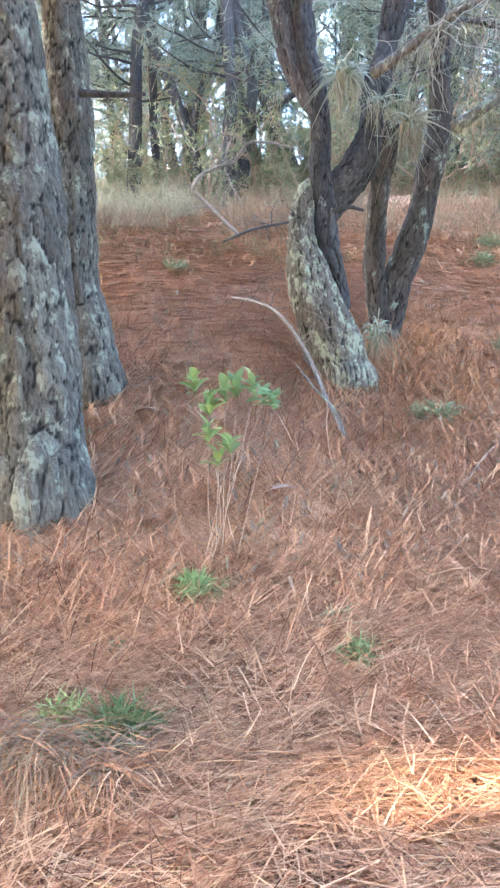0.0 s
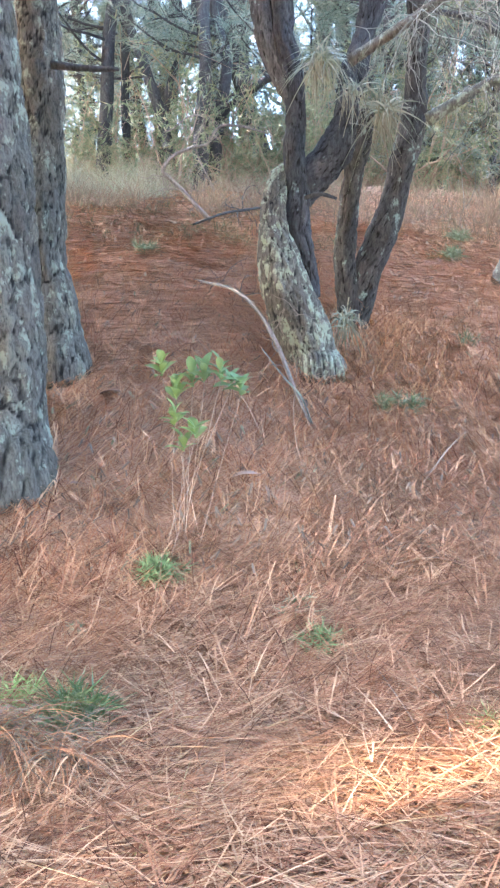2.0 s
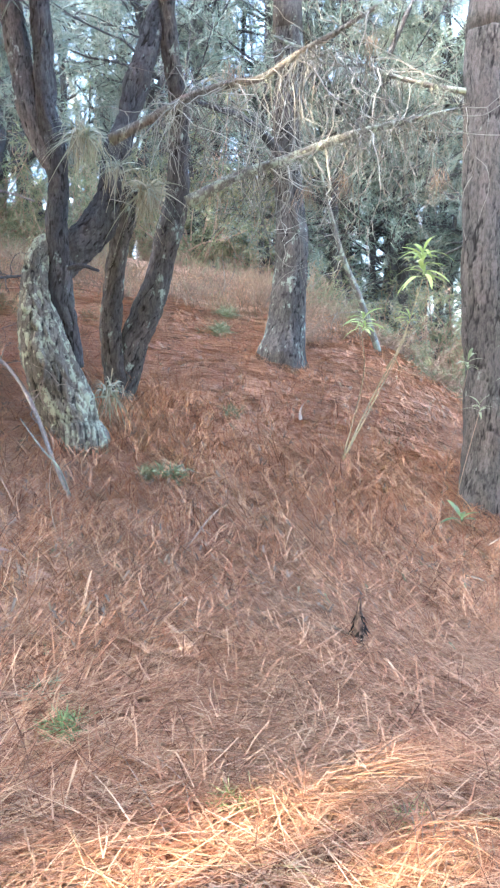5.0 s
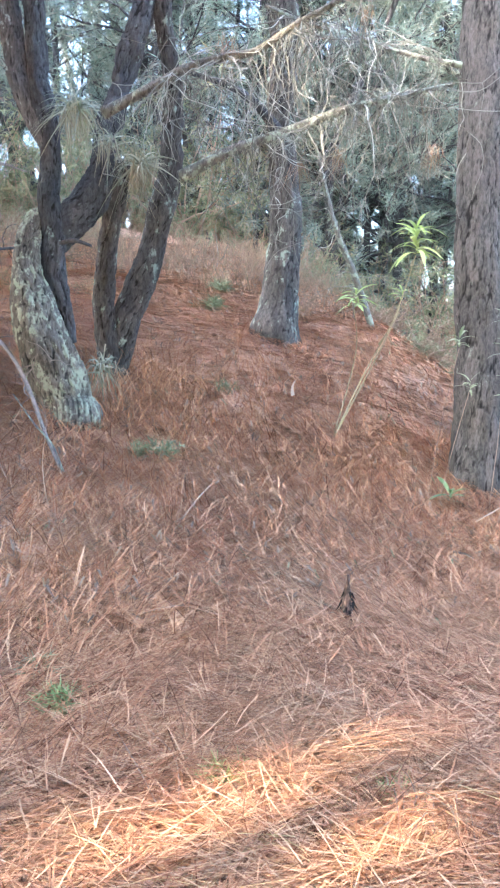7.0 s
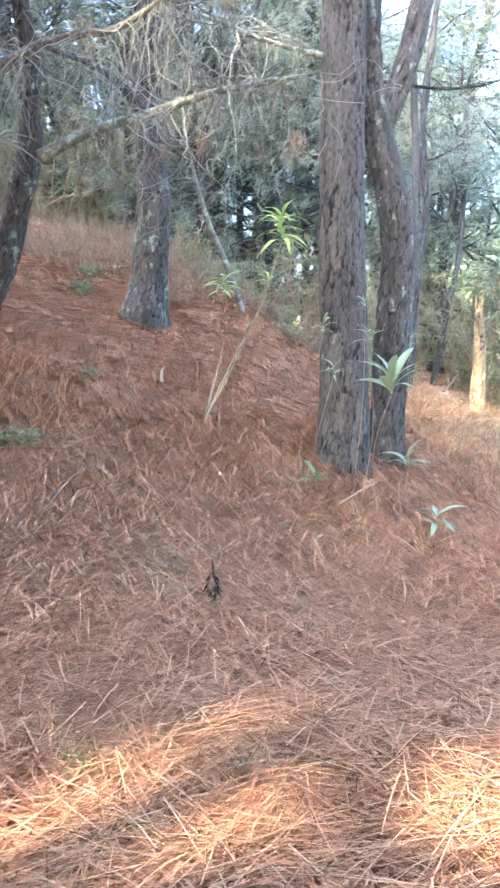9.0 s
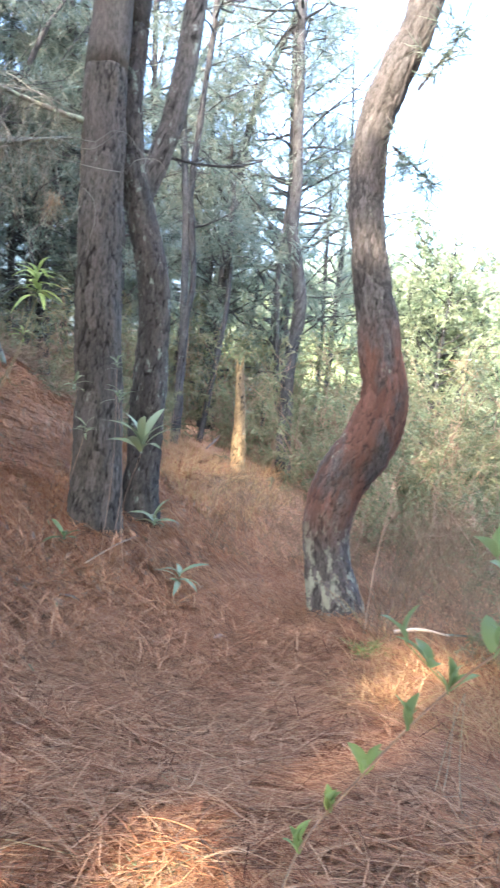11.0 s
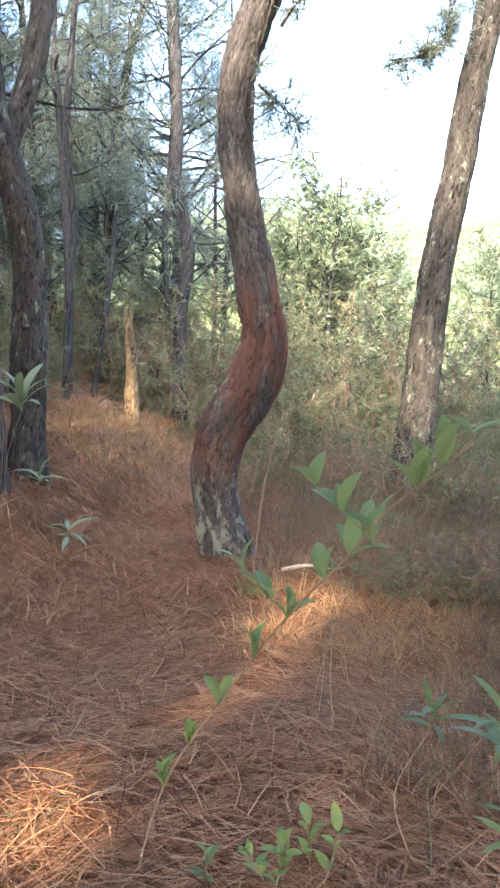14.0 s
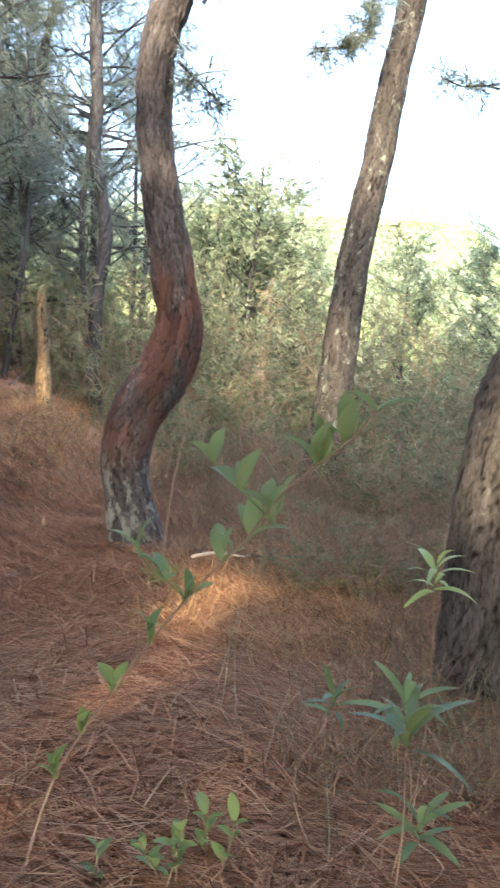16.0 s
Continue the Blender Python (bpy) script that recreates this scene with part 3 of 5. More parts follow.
def needled_branch(ctrl, tree, count=26, spread=0.22):
    """A crooked side branch with scattered brushes of needles."""
    limb = part("branch", tube(ctrl, 0.05, 7, 0.003), BARK_DARK, tree)
    p = smooth_path(ctrl, 0.03)[0]
    at = p[RNG.integers(len(p) // 4, len(p), count)]
    way = RNG.normal(size=(count, 3))
    tip = at + unit(way) * rnd(0.04, spread, count)[:, None]
    part("twig_spray", blades(at, tip - at, np.linalg.norm(tip - at, axis=1), 0.006, np.zeros_like(at), 1), BARK_DARK, limb, kind="stuff")
    part("needle_spray", tufts(tip, way, 14, 0.14, 0.009, 0.7, 0.1), GREEN_NEEDLE, limb, kind="stuff")


SIDE_A = [(7.71, 3.28, 4.99, 0.018), (7.50, 3.46, 4.69, 0.016), (7.41, 3.52, 4.50, 0.010), (7.36, 3.53, 4.28, 0.010), (7.23, 3.64, 4.10, 0.008), (7.02, 3.86, 4.04, 0.008)]
SIDE_B = [(4.87, 3.53, 3.28, 0.012), (4.93, 3.45, 3.19, 0.008), (5.00, 3.36, 3.10, 0.006), (5.06, 3.28, 3.02, 0.006)]
SIDE_C = [(5.01, 3.46, 3.68, 0.014), (5.09, 3.39, 3.84, 0.008), (5.17, 3.33, 3.97, 0.008), (5.22, 3.30, 4.13, 0.006)]
SIDE_D = [(7.86, 2.34, 3.73, 0.012), (7.71, 2.55, 3.76, 0.010), (7.61, 2.68, 3.74, 0.007), (7.52, 2.83, 3.81, 0.007)]
SIDE_E = [(7.41, 3.53, 4.59, 0.015), (7.37, 3.51, 4.31, 0.010), (7.28, 3.58, 4.14, 0.010), (7.15, 3.74, 4.05, 0.008), (7.03, 3.89, 4.01, 0.008)]
needled_branch(SIDE_A, leaning, 90, 0.3)
needled_branch(SIDE_B, bent, 34, 0.26)
needled_branch(SIDE_C, bent, 34, 0.26)
needled_branch(SIDE_D, leaning, 40, 0.26)
needled_branch(SIDE_E, leaning, 40, 0.26)
BRANCH_D = [(4.39, 6.20, 3.57, 0.035), (4.60, 5.95, 3.50, 0.025), (4.83, 5.69, 3.44, 0.020), (5.05, 5.45, 3.44, 0.015), (5.21, 5.28, 3.50, 0.010)]
limb = part("dead_branch", tube([(*p[:3], p[3] * 0.6) for p in BRANCH_D], 0.04, 8, 0.004), BARK_DARK, fork, "long thin bare branch")
part("twig_spray", dead_twigs(BRANCH_D, 14, 0.5, 0.2, 0.005), BARK_DARK, limb, kind="stuff")
LIMB_B = [(2.75, 7.35, 3.32, 0.058), (2.48, 7.24, 3.51, 0.038), (2.18, 7.12, 3.60, 0.030), (1.84, 7.01, 3.63, 0.019), (1.62, 6.90, 3.62, 0.012)]
limb = part("dead_branch", tube(LIMB_B, 0.05, 9, 0.006), BARK_DARK, grey, "dark crooked dead branch")
part("twig_spray", dead_twigs(LIMB_B, 26, 0.7, 0.3, 0.005), PALE_TWIG, limb, kind="stuff")
SNAG_LIMB = [(-0.97, 5.32, 2.83, 0.028), (-0.80, 5.31, 2.81, 0.021), (-0.67, 5.31, 2.80, 0.018), (-0.56, 5.32, 2.80, 0.012)]
part("dead_branch", tube(SNAG_LIMB, 0.04, 8, 0.004), BARK_DARK, snag)
BRANCH_C = [(3.66, 5.55, 3.47, 0.028), (3.40, 5.64, 3.51, 0.021), (3.12, 5.75, 3.58, 0.019), (2.80, 5.87, 3.69, 0.017), (2.48, 5.99, 3.78, 0.015), (2.19, 6.10, 3.90, 0.013)]
branch = part("branch", tube(BRANCH_C, 0.04, 10, 0.005), DEADWOOD, straight, "thin dead branch hung with bare twigs")
part("twig_spray", dead_twigs(BRANCH_C, 46, 1.05, 0.45, 0.005), PALE_TWIG, branch, kind="stuff")
part("beard_lichen", beard(BRANCH_C, 240, 0.16), BEARD, branch)
part("hanging_twigs", hanging_curls(BRANCH_C, 26, 0.50), PALE_TWIG, branch, "pale hair-fine hanging twigs", kind="stuff")

# the forked tree with its many stems
FORK_A = [(0.65, 5.22, 0.86, 0.163), (0.63, 5.28, 0.95, 0.157), (0.52, 5.35, 1.25, 0.176), (0.43, 5.41, 1.54, 0.146), (0.39, 5.47, 1.83, 0.116), (0.42, 5.54, 2.09, 0.072), (0.50, 5.60, 2.26, 0.025)]
FORK_B = [(0.64, 5.45, 1.39, 0.057), (0.63, 5.48, 1.54, 0.068), (0.56, 5.52, 1.83, 0.079), (0.56, 5.55, 2.09, 0.083), (0.54, 5.58, 2.35, 0.071), (0.56, 5.62, 2.56, 0.064), (0.55, 5.65, 2.81, 0.067), (0.50, 5.69, 3.06, 0.067), (0.49, 5.72, 3.28, 0.067)]
FORK_B2 = [(0.56, 5.66, 2.68, 0.060), (0.47, 5.71, 2.86, 0.071), (0.39, 5.75, 3.08, 0.075), (0.35, 5.80, 3.30, 0.079)]
FORK_C = [(0.57, 5.60, 2.04, 0.080), (0.69, 5.64, 2.20, 0.111), (0.81, 5.68, 2.36, 0.115), (0.91, 5.72, 2.54, 0.092), (0.95, 5.77, 2.78, 0.080), (1.03, 5.81, 3.04, 0.073), (1.12, 5.85, 3.33, 0.069)]
FORK_D = [(1.04, 6.10, 1.19, 0.103), (0.97, 6.05, 1.46, 0.088), (0.94, 6.00, 1.69, 0.083), (0.96, 5.95, 1.94, 0.073), (1.00, 5.90, 2.25, 0.068), (1.05, 5.85, 2.49, 0.063), (1.07, 5.80, 2.64, 0.054)]
FORK_E = [(1.05, 6.10, 1.21, 0.107), (1.11, 6.07, 1.51, 0.110), (1.21, 6.05, 1.77, 0.104), (1.31, 6.03, 2.08, 0.095), (1.38, 6.00, 2.37, 0.093), (1.43, 5.97, 2.62, 0.088), (1.44, 5.95, 2.86, 0.071), (1.45, 5.93, 3.20, 0.066), (1.41, 5.90, 3.36, 0.062)]
BRANCH_A = [(0.86, 5.29, 2.82, 0.027), (1.19, 5.22, 3.01, 0.021), (1.37, 5.17, 3.11, 0.020), (1.61, 5.11, 3.19, 0.018), (1.79, 5.06, 3.23, 0.016), (2.02, 5.01, 3.39, 0.014), (2.26, 4.95, 3.53, 0.012), (2.50, 4.90, 3.69, 0.011)]
BRANCH_B = [(1.38, 5.39, 2.49, 0.032), (1.71, 5.31, 2.67, 0.024), (2.04, 5.22, 2.79, 0.023), (2.40, 5.13, 2.94, 0.019), (2.76, 5.03, 3.04, 0.015), (3.12, 4.93, 3.13, 0.011)]
FORK_TWIG = [(0.59, 5.50, 2.03, 0.017), (0.68, 5.40, 2.05, 0.015), (0.78, 5.30, 2.01, 0.009)]
forked = new("forked_pine_tree")
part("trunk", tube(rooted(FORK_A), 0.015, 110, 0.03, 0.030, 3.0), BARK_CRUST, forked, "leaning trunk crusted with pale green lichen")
part("dead_twig", tube(FORK_TWIG, 0.03, 8, 0.004), BARK_DARK, forked)
part("stem", tube(extend(FORK_B, 8.0), 0.02, 56, 0.02, 0.018, 8.0), BARK_DARK, forked, "dark twisted stem")
part("stem", tube(extend(FORK_B2, 8.5), 0.025, 48, 0.02, 0.018, 14.0), BARK, forked, "pale brown upper stem")
part("stem", tube(extend(FORK_C, 8.0), 0.02, 64, 0.05, 0.024, 21.0), BARK_DARK, forked, "knotted stem curling upwards")
part("stem", tube(rooted(FORK_D), 0.02, 52, 0.02, 0.018, 27.0), BARK_MOTTLED, forked, "dark stem with lichen patches")
part("stem", tube(extend(rooted(FORK_E), 9.0), 0.025, 56, 0.02, 0.018, 33.0), BARK_MOTTLED, forked, "outward-leaning dark stem")
branch = part("branch", tube([(*p[:3], p[3] * 1.4) for p in BRANCH_A], 0.04, 12, 0.008, 0.0), BARK_LICHEN, forked, "long bare dead branch")
part("twig_spray", dead_twigs(BRANCH_A, 36, 0.8, 0.35, 0.005), PALE_TWIG, branch, kind="stuff")
part("beard_lichen", beard(BRANCH_A, 240, 0.16), BEARD, branch)
part("hanging_twigs", hanging_curls(BRANCH_A, 34, 0.60), PALE_TWIG, branch, "pale hair-fine hanging twigs", kind="stuff")
branch = part("branch", tube([(*p[:3], p[3] * 1.4) for p in BRANCH_B], 0.04, 12, 0.008, 0.0), DEADWOOD, forked, "dead branch covered in pale lichen")
part("twig_spray", dead_twigs(BRANCH_B, 40, 0.8, 0.35, 0.005), PALE_TWIG, branch, kind="stuff")
part("beard_lichen", beard(BRANCH_B, 420, 0.17), BEARD, branch)
part("hanging_twigs", hanging_curls(BRANCH_B, 60, 0.65), PALE_TWIG, branch, "pale hair-fine hanging twigs", kind="stuff")
wood, green = crown(extend(FORK_E, 9.0)[-5:], 2.4, 22, 12, low=0.1, lit=True)
part("branch_network", wood, BARK_DARK, forked, kind="stuff")
part("crown", green, GREEN_NEEDLE, forked)
tagged(forked, "many-stemmed forked pine crusted with grey-green lichen", "tree")

# ---- broken stump ----
RNG = np.random.default_rng(102)
STUMP = [(6.54, 6.83, 0.36, 0.100), (6.56, 6.90, 0.85, 0.073), (6.58, 6.96, 1.42, 0.057), (6.59, 7.00, 1.68, 0.027)]
stump = new("tree_stump")
part("trunk", tube(rooted(STUMP), 0.03, 28, 0.03, 0.022, 4.0), STUMP_WOOD, stump)
tip = STUMP[-1]
for dx, dy, up in ((0.03, 0.0, 0.16), (-0.03, 0.02, 0.09), (0.0, -0.03, 0.12)):
    part("splinter", tube([(tip[0] + dx, tip[1] + dy, tip[2] - 0.08, 0.022), (tip[0] + dx, tip[1] + dy, tip[2], 0.018), (tip[0] + dx * 1.3, tip[1] + dy * 1.3, tip[2] + up, 0.004)], 0.03, 7, 0.006), STUMP_WOOD, stump)
tagged(stump, "pale broken tree stump lit by the sun", "stump")

DEAD_SAPLING = [(3.97, 7.70, 1.57, 0.036), (3.70, 7.62, 2.06, 0.032), (3.46, 7.55, 2.49, 0.025), (3.27, 7.48, 2.96, 0.019), (3.15, 7.40, 3.25, 0.011)]
dead = new("dead_sapling")
part("trunk", tube(rooted(DEAD_SAPLING, 0.1, 1.0), 0.05, 12, 0.006), DEADWOOD, dead)
part("twig_spray", dead_twigs(DEAD_SAPLING, 18, 0.5, 0.2, 0.005), PALE_TWIG, dead, kind="stuff")
tagged(dead, "thin leaning dead sapling spotted with pale lichen", "sapling")

# ---- the woods behind ----
RNG = np.random.default_rng(102)
def wood_tree(tall, lean, mat, reach, limbs, low):
    root = new("background_pine")
    ctrl = [(0, 0, -0.3, 0.11)]
    p = np.array([0.0, 0.0, 0.0])
    d = unit(np.array([lean, rnd(-0.1, 0.1), 1.0]))
    for i in range(9):
        ctrl.append((*p, 0.10 - 0.009 * i))
        d = unit(d + RNG.normal(size=3) * np.array([0.13, 0.13, 0.03]))
        p = p + d * tall / 9
    part("trunk", tube(ctrl, 0.12, 12, 0.012), mat, root)
    wood, green = crown(ctrl, reach, limbs, 11, 0.22, 0.012, 11, 0.10, low)
    part("branch_network", wood, mat, root, kind="stuff")
    part("crown", green, GREEN_NEEDLE, root)
    tagged(root, "thin dark pine in the woods with grey-green needles", "tree", "woodland pines")
    return root


def shrub(size, stems, leaf, width, mat, label, name="shrub", lean=0.7, sprays=16):
    root = new(name)
    wood, tips, ways, thin = [], [], [], []
    for k in range(stems):
        a = rnd(0, 2 * math.pi)
        tw = wander((rnd(-0.15, 0.15), rnd(-0.15, 0.15), -0.05), (math.cos(a) * lean, math.sin(a) * lean, 1.0), size * rnd(0.6, 1.1), 0.012, 0.003, 6, 0.22)
        wood.append(tube(tw, 0.5, 4))
        q = np.array(tw)[:, :3]
        for _ in range(sprays):
            i = int(rnd(1, 7))
            e = q[i] + RNG.normal(size=3) * size * 0.14
            thin.append((q[i], e))
            tips.append(e)
            ways.append(unit(e - q[i]) + np.array([0, 0, 0.3]))
    a, e = np.array([t[0] for t in thin]), np.array([t[1] for t in thin])
    wood.append(blades(a, e - a, np.linalg.norm(e - a, axis=1), 0.006, np.zeros_like(a), 1))
    part("stem_mass", join(wood), STEM_BROWN, root, kind="stuff")
    g = tufts(np.array(tips), np.array(ways), 12, leaf, width, 1.2, 0.2)
    part("foliage", g, mat, root, kind="stuff")
    tagged(root, label, "shrub", "undergrowth shrubs")
    return root


def place(kinds, spots, lo=0.8, hi=1.25):
    """One of the kinds on every spot of the plan, turned and scaled at random; the first of each kind is moved, the rest are copies."""
    used = set()
    for k, (x, y) in enumerate(spots):
        ob = kinds[int(RNG.integers(0, len(kinds)))] if k >= len(kinds) else kinds[k]
        s = rnd(lo, hi)
        m = Matrix.Translation((x, y, float(height(x, y)))) @ Matrix.Rotation(rnd(0, 6.28), 4, "Z") @ Matrix.Diagonal((s, s, s * rnd(0.9, 1.15), 1))
        if ob.name in used:
            copy_thing(ob, m)
        else:
            used.add(ob.name)
            ob.matrix_basis = m


def polar(yaw, far):
    """A spot at a heading (degrees to the right of straight ahead) and a distance from the start."""
    return (far * math.sin(radians(yaw)), far * math.cos(radians(yaw)))


# crooked dark stems that stand out against the sky
WOOD_A = [(-0.18, 11.00, 2.98, 0.111), (-0.10, 11.10, 3.59, 0.096), (-0.04, 11.20, 4.23, 0.088), (-0.05, 11.30, 5.00, 0.088)]
WOOD_B = [(-0.02, 11.20, 3.12, 0.090), (0.14, 11.30, 3.70, 0.082), (0.24, 11.40, 4.36, 0.075), (0.10, 11.50, 5.07, 0.067)]
WOOD_B_LIMB = [(0.14, 11.20, 3.68, 0.059), (0.42, 11.13, 3.88, 0.055), (0.79, 11.07, 4.09, 0.044), (1.07, 11.00, 4.14, 0.033)]
WOOD_C = [(-0.49, 11.60, 3.21, 0.077), (-0.66, 11.70, 3.77, 0.077), (-0.83, 11.80, 4.29, 0.073), (-1.00, 11.90, 4.81, 0.069), (-1.11, 12.00, 5.19, 0.069)]
WOOD_D = [(-1.23, 12.50, 3.45, 0.066), (-1.23, 12.65, 4.49, 0.066), (-1.16, 12.80, 5.44, 0.066)]
WOOD_E = [(-0.79, 12.00, 3.37, 0.056), (-0.54, 12.10, 4.30, 0.052), (-0.27, 12.20, 4.84, 0.048), (-0.17, 12.30, 5.31, 0.048)]
WOOD_F = [(0.77, 12.50, 3.44, 0.067), (0.56, 12.60, 4.43, 0.066), (0.46, 12.70, 5.00, 0.062), (0.52, 12.80, 5.48, 0.058)]
WOOD_G = [(6.58, 8.20, 0.92, 0.058), (6.68, 8.30, 1.87, 0.054), (6.70, 8.37, 2.29, 0.051), (6.77, 8.55, 3.45, 0.051), (6.80, 8.70, 4.27, 0.047), (6.83, 8.85, 5.10, 0.043)]
WOOD_H = [(7.05, 8.29, 0.90, 0.041), (7.24, 8.27, 1.79, 0.038), (7.38, 8.31, 2.65, 0.034), (7.45, 8.44, 3.62, 0.034)]
WOOD_I = [(8.35, 8.09, 1.08, 0.045), (8.34, 8.31, 2.05, 0.040), (8.40, 8.45, 2.99, 0.036)]


def crooked_pine(stems, top, reach, limbs, low):
    root = new("crooked_pine")
    for k, ctrl in enumerate(stems):
        full = extend(rooted(ctrl, 0.3, 1.2), top, 0.03) if k == 0 else ctrl
        part("trunk" if k == 0 else "limb", tube(full, 0.08, 14, 0.02), BARK_DARK, root)
        wood, green = crown(full, reach, limbs if k == 0 else 5, 11, 0.2, 0.010, 12, 0.15, low, True)
        part("branch_network", wood, BARK_DARK, root, kind="stuff")
        part("crown", green, GREEN_NEEDLE, root)
    tagged(root, "thin crooked dark pine with bare lower stem", "tree", "crooked pines")


crooked_pine([WOOD_A], 8.5, 1.3, 16, 0.35)
crooked_pine([WOOD_B, WOOD_B_LIMB], 8.5, 1.3, 14, 0.4)
for ctrl in (WOOD_C, WOOD_D, WOOD_E, WOOD_F):
    crooked_pine([ctrl], 8.5, 1.3, 14, 0.4)
crooked_pine([WOOD_G], 6.5, 1.0, 10, 0.4)
crooked_pine([WOOD_H], 4.4, 0.8, 8, 0.4)
crooked_pine([WOOD_I], 3.3, 0.5, 6, 0.4)
woods = [wood_tree(9.0, 0.05, BARK_DARK, 1.6, 38, 0.25), wood_tree(8.0, -0.22, BARK_DARK, 1.4, 34, 0.2), wood_tree(10.5, 0.12, BARK_DARK, 1.8, 38, 0.3), wood_tree(7.0, 0.3, BARK_DARK, 1.4, 36, 0.14), wood_tree(9.5, -0.08, BARK_DARK, 1.7, 40, 0.22)]
spots = []
for k in range(52):
    yaw = -24 + 65 * (k + rnd(0, 1)) / 52
    near = 12.0
    spots.append(polar(yaw, near + 11 * rnd(0, 1) ** 1.3))
place(woods, spots)
def young_pine(tall, reach, limbs):
    root = new("young_pine")
    ctrl = [(0, 0, -0.2, 0.05), (rnd(-0.1, 0.1), 0, tall * 0.3, 0.045), (rnd(-0.2, 0.2), rnd(-0.2, 0.2), tall * 0.65, 0.03), (0, 0, tall, 0.008)]
    part("trunk", tube(ctrl, 0.2, 9, 0.008), BARK_DARK, root)
    wood, green = crown(ctrl, reach, limbs, 11, 0.18, 0.010, 12, 0.25, 0.14)
    part("branch_network", wood, BARK_DARK, root, kind="stuff")
    part("crown", green, GREEN_NEEDLE, root)
    tagged(root, "young bushy pine with grey-green needles in the woods", "tree", "young pines")
    return root


young = [young_pine(5.5, 1.5, 44), young_pine(6.5, 1.7, 50), young_pine(4.6, 1.3, 40)]
spots = [polar(33 + 17 * (k + rnd(0, 1)) / 10, rnd(12.5, 18.0)) for k in range(10)]
spots += [polar(6 + 27 * (k + rnd(0, 1)) / 22, rnd(11.5, 17.0)) for k in range(22)]
spots += [polar(-18 + 28 * (k + rnd(0, 1)) / 10, rnd(12.0, 18.0)) for k in range(10)]
place(young, spots, 0.8, 1.25)
RNG = np.random.default_rng(103)
thicket = [shrub(1.5, 9, 0.10, 0.016, SHRUB, "grey-green tangled undergrowth shrub"), shrub(1.2, 8, 0.12, 0.012, SHRUB, "tangled shrub with fine olive leaves"), shrub(1.9, 10, 0.10, 0.018, SHRUB, "tall olive-green woodland shrub")]
spots = []
for k in range(56):
    yaw = -22 + 62 * (k + rnd(0, 1)) / 56
    spots.append(polar(yaw, rnd(10.8, 14.0) if yaw < 20 else rnd(11.0, 14.5)))
for k in range(46):
    yaw = 40 + 36 * (k + rnd(0, 1)) / 46
    spots.append(polar(yaw, rnd(10.8, 14.5) if yaw < 50 else rnd(9.4, 14)))
place(thicket, spots)
spots = [polar(18 + 19 * (k + rnd(0, 1)) / 22, rnd(8.3, 10.2)) for k in range(22)]
low = [shrub(0.8, 7, 0.08, 0.012, SHRUB, "low olive scrub along the top of the slope", "low_shrub"), shrub(0.7, 7, 0.10, 0.008, DRY_WEED, "low dry brown scrub", "low_shrub")]
place(low, spots, 0.6, 1.1)
place([shrub(1.1, 9, 0.10, 0.014, SHRUB, "leafy green bush along the top of the bank", "low_shrub")], [polar(-15 + 21 * (k + rnd(0, 1)) / 14, rnd(11.2, 12.8)) for k in range(14)], 0.7, 1.2)
spots = [polar(51 + 30 * (k + rnd(0, 1)) / 34, rnd(6.6, 9.4)) for k in range(34)]
scrub = [shrub(0.9, 8, 0.07, 0.010, SHRUB, "low grey-green scrub beside the clearing", "low_shrub"), shrub(0.85, 9, 0.09, 0.006, DRY_WEED, "low dry twiggy brown scrub", "low_shrub")]
place(scrub, spots, 0.7, 1.25)
# unseen shrubs, added to keep low sky light off the path
place([shrub(1.9, 10, 0.11, 0.022, SHRUB, "tall dark green shrub added out of view to block sky light")], [polar(99 + 31 * (k + rnd(0, 1)) / 9, rnd(5.4, 7.0)) for k in range(9)], 0.9, 1.3)
spots = [polar(101 + 15 * (k + rnd(0, 1)) / 7, rnd(6.0, 9.0)) for k in range(7)]
place(scrub, [polar(66 + 17 * (k + rnd(0, 1)) / 12, rnd(5.0, 6.8)) for k in range(12)], 0.7, 1.1)
# more shrubs out of view, added to darken the right side of the path
place([shrub(1.6, 9, 0.10, 0.020, SHRUB, "dense dark green shrub added unseen to hold off sky light")], spots, 0.8, 1.2)
# low growth that closes the crest behind the trunks
CREST = [(6.5, 12.6), (8.2, 12.2), (9.6, 12.9), (10.8, 12.3), (12.4, 12.7), (14.0, 12.1), (33.5, 11.6), (35.0, 12.2), (36.6, 11.4), (38.0, 11.9), (44.5, 11.2), (46.5, 11.0)]
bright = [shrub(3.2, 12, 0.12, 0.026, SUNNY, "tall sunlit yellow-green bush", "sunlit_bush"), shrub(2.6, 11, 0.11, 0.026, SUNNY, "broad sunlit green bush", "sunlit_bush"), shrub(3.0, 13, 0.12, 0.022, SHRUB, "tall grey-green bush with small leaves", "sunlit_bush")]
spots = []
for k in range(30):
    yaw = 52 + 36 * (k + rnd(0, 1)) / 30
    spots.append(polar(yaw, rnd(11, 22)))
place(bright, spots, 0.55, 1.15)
place(low + thicket[:1], [polar(yaw, far) for yaw, far in CREST], 0.7, 1.0)
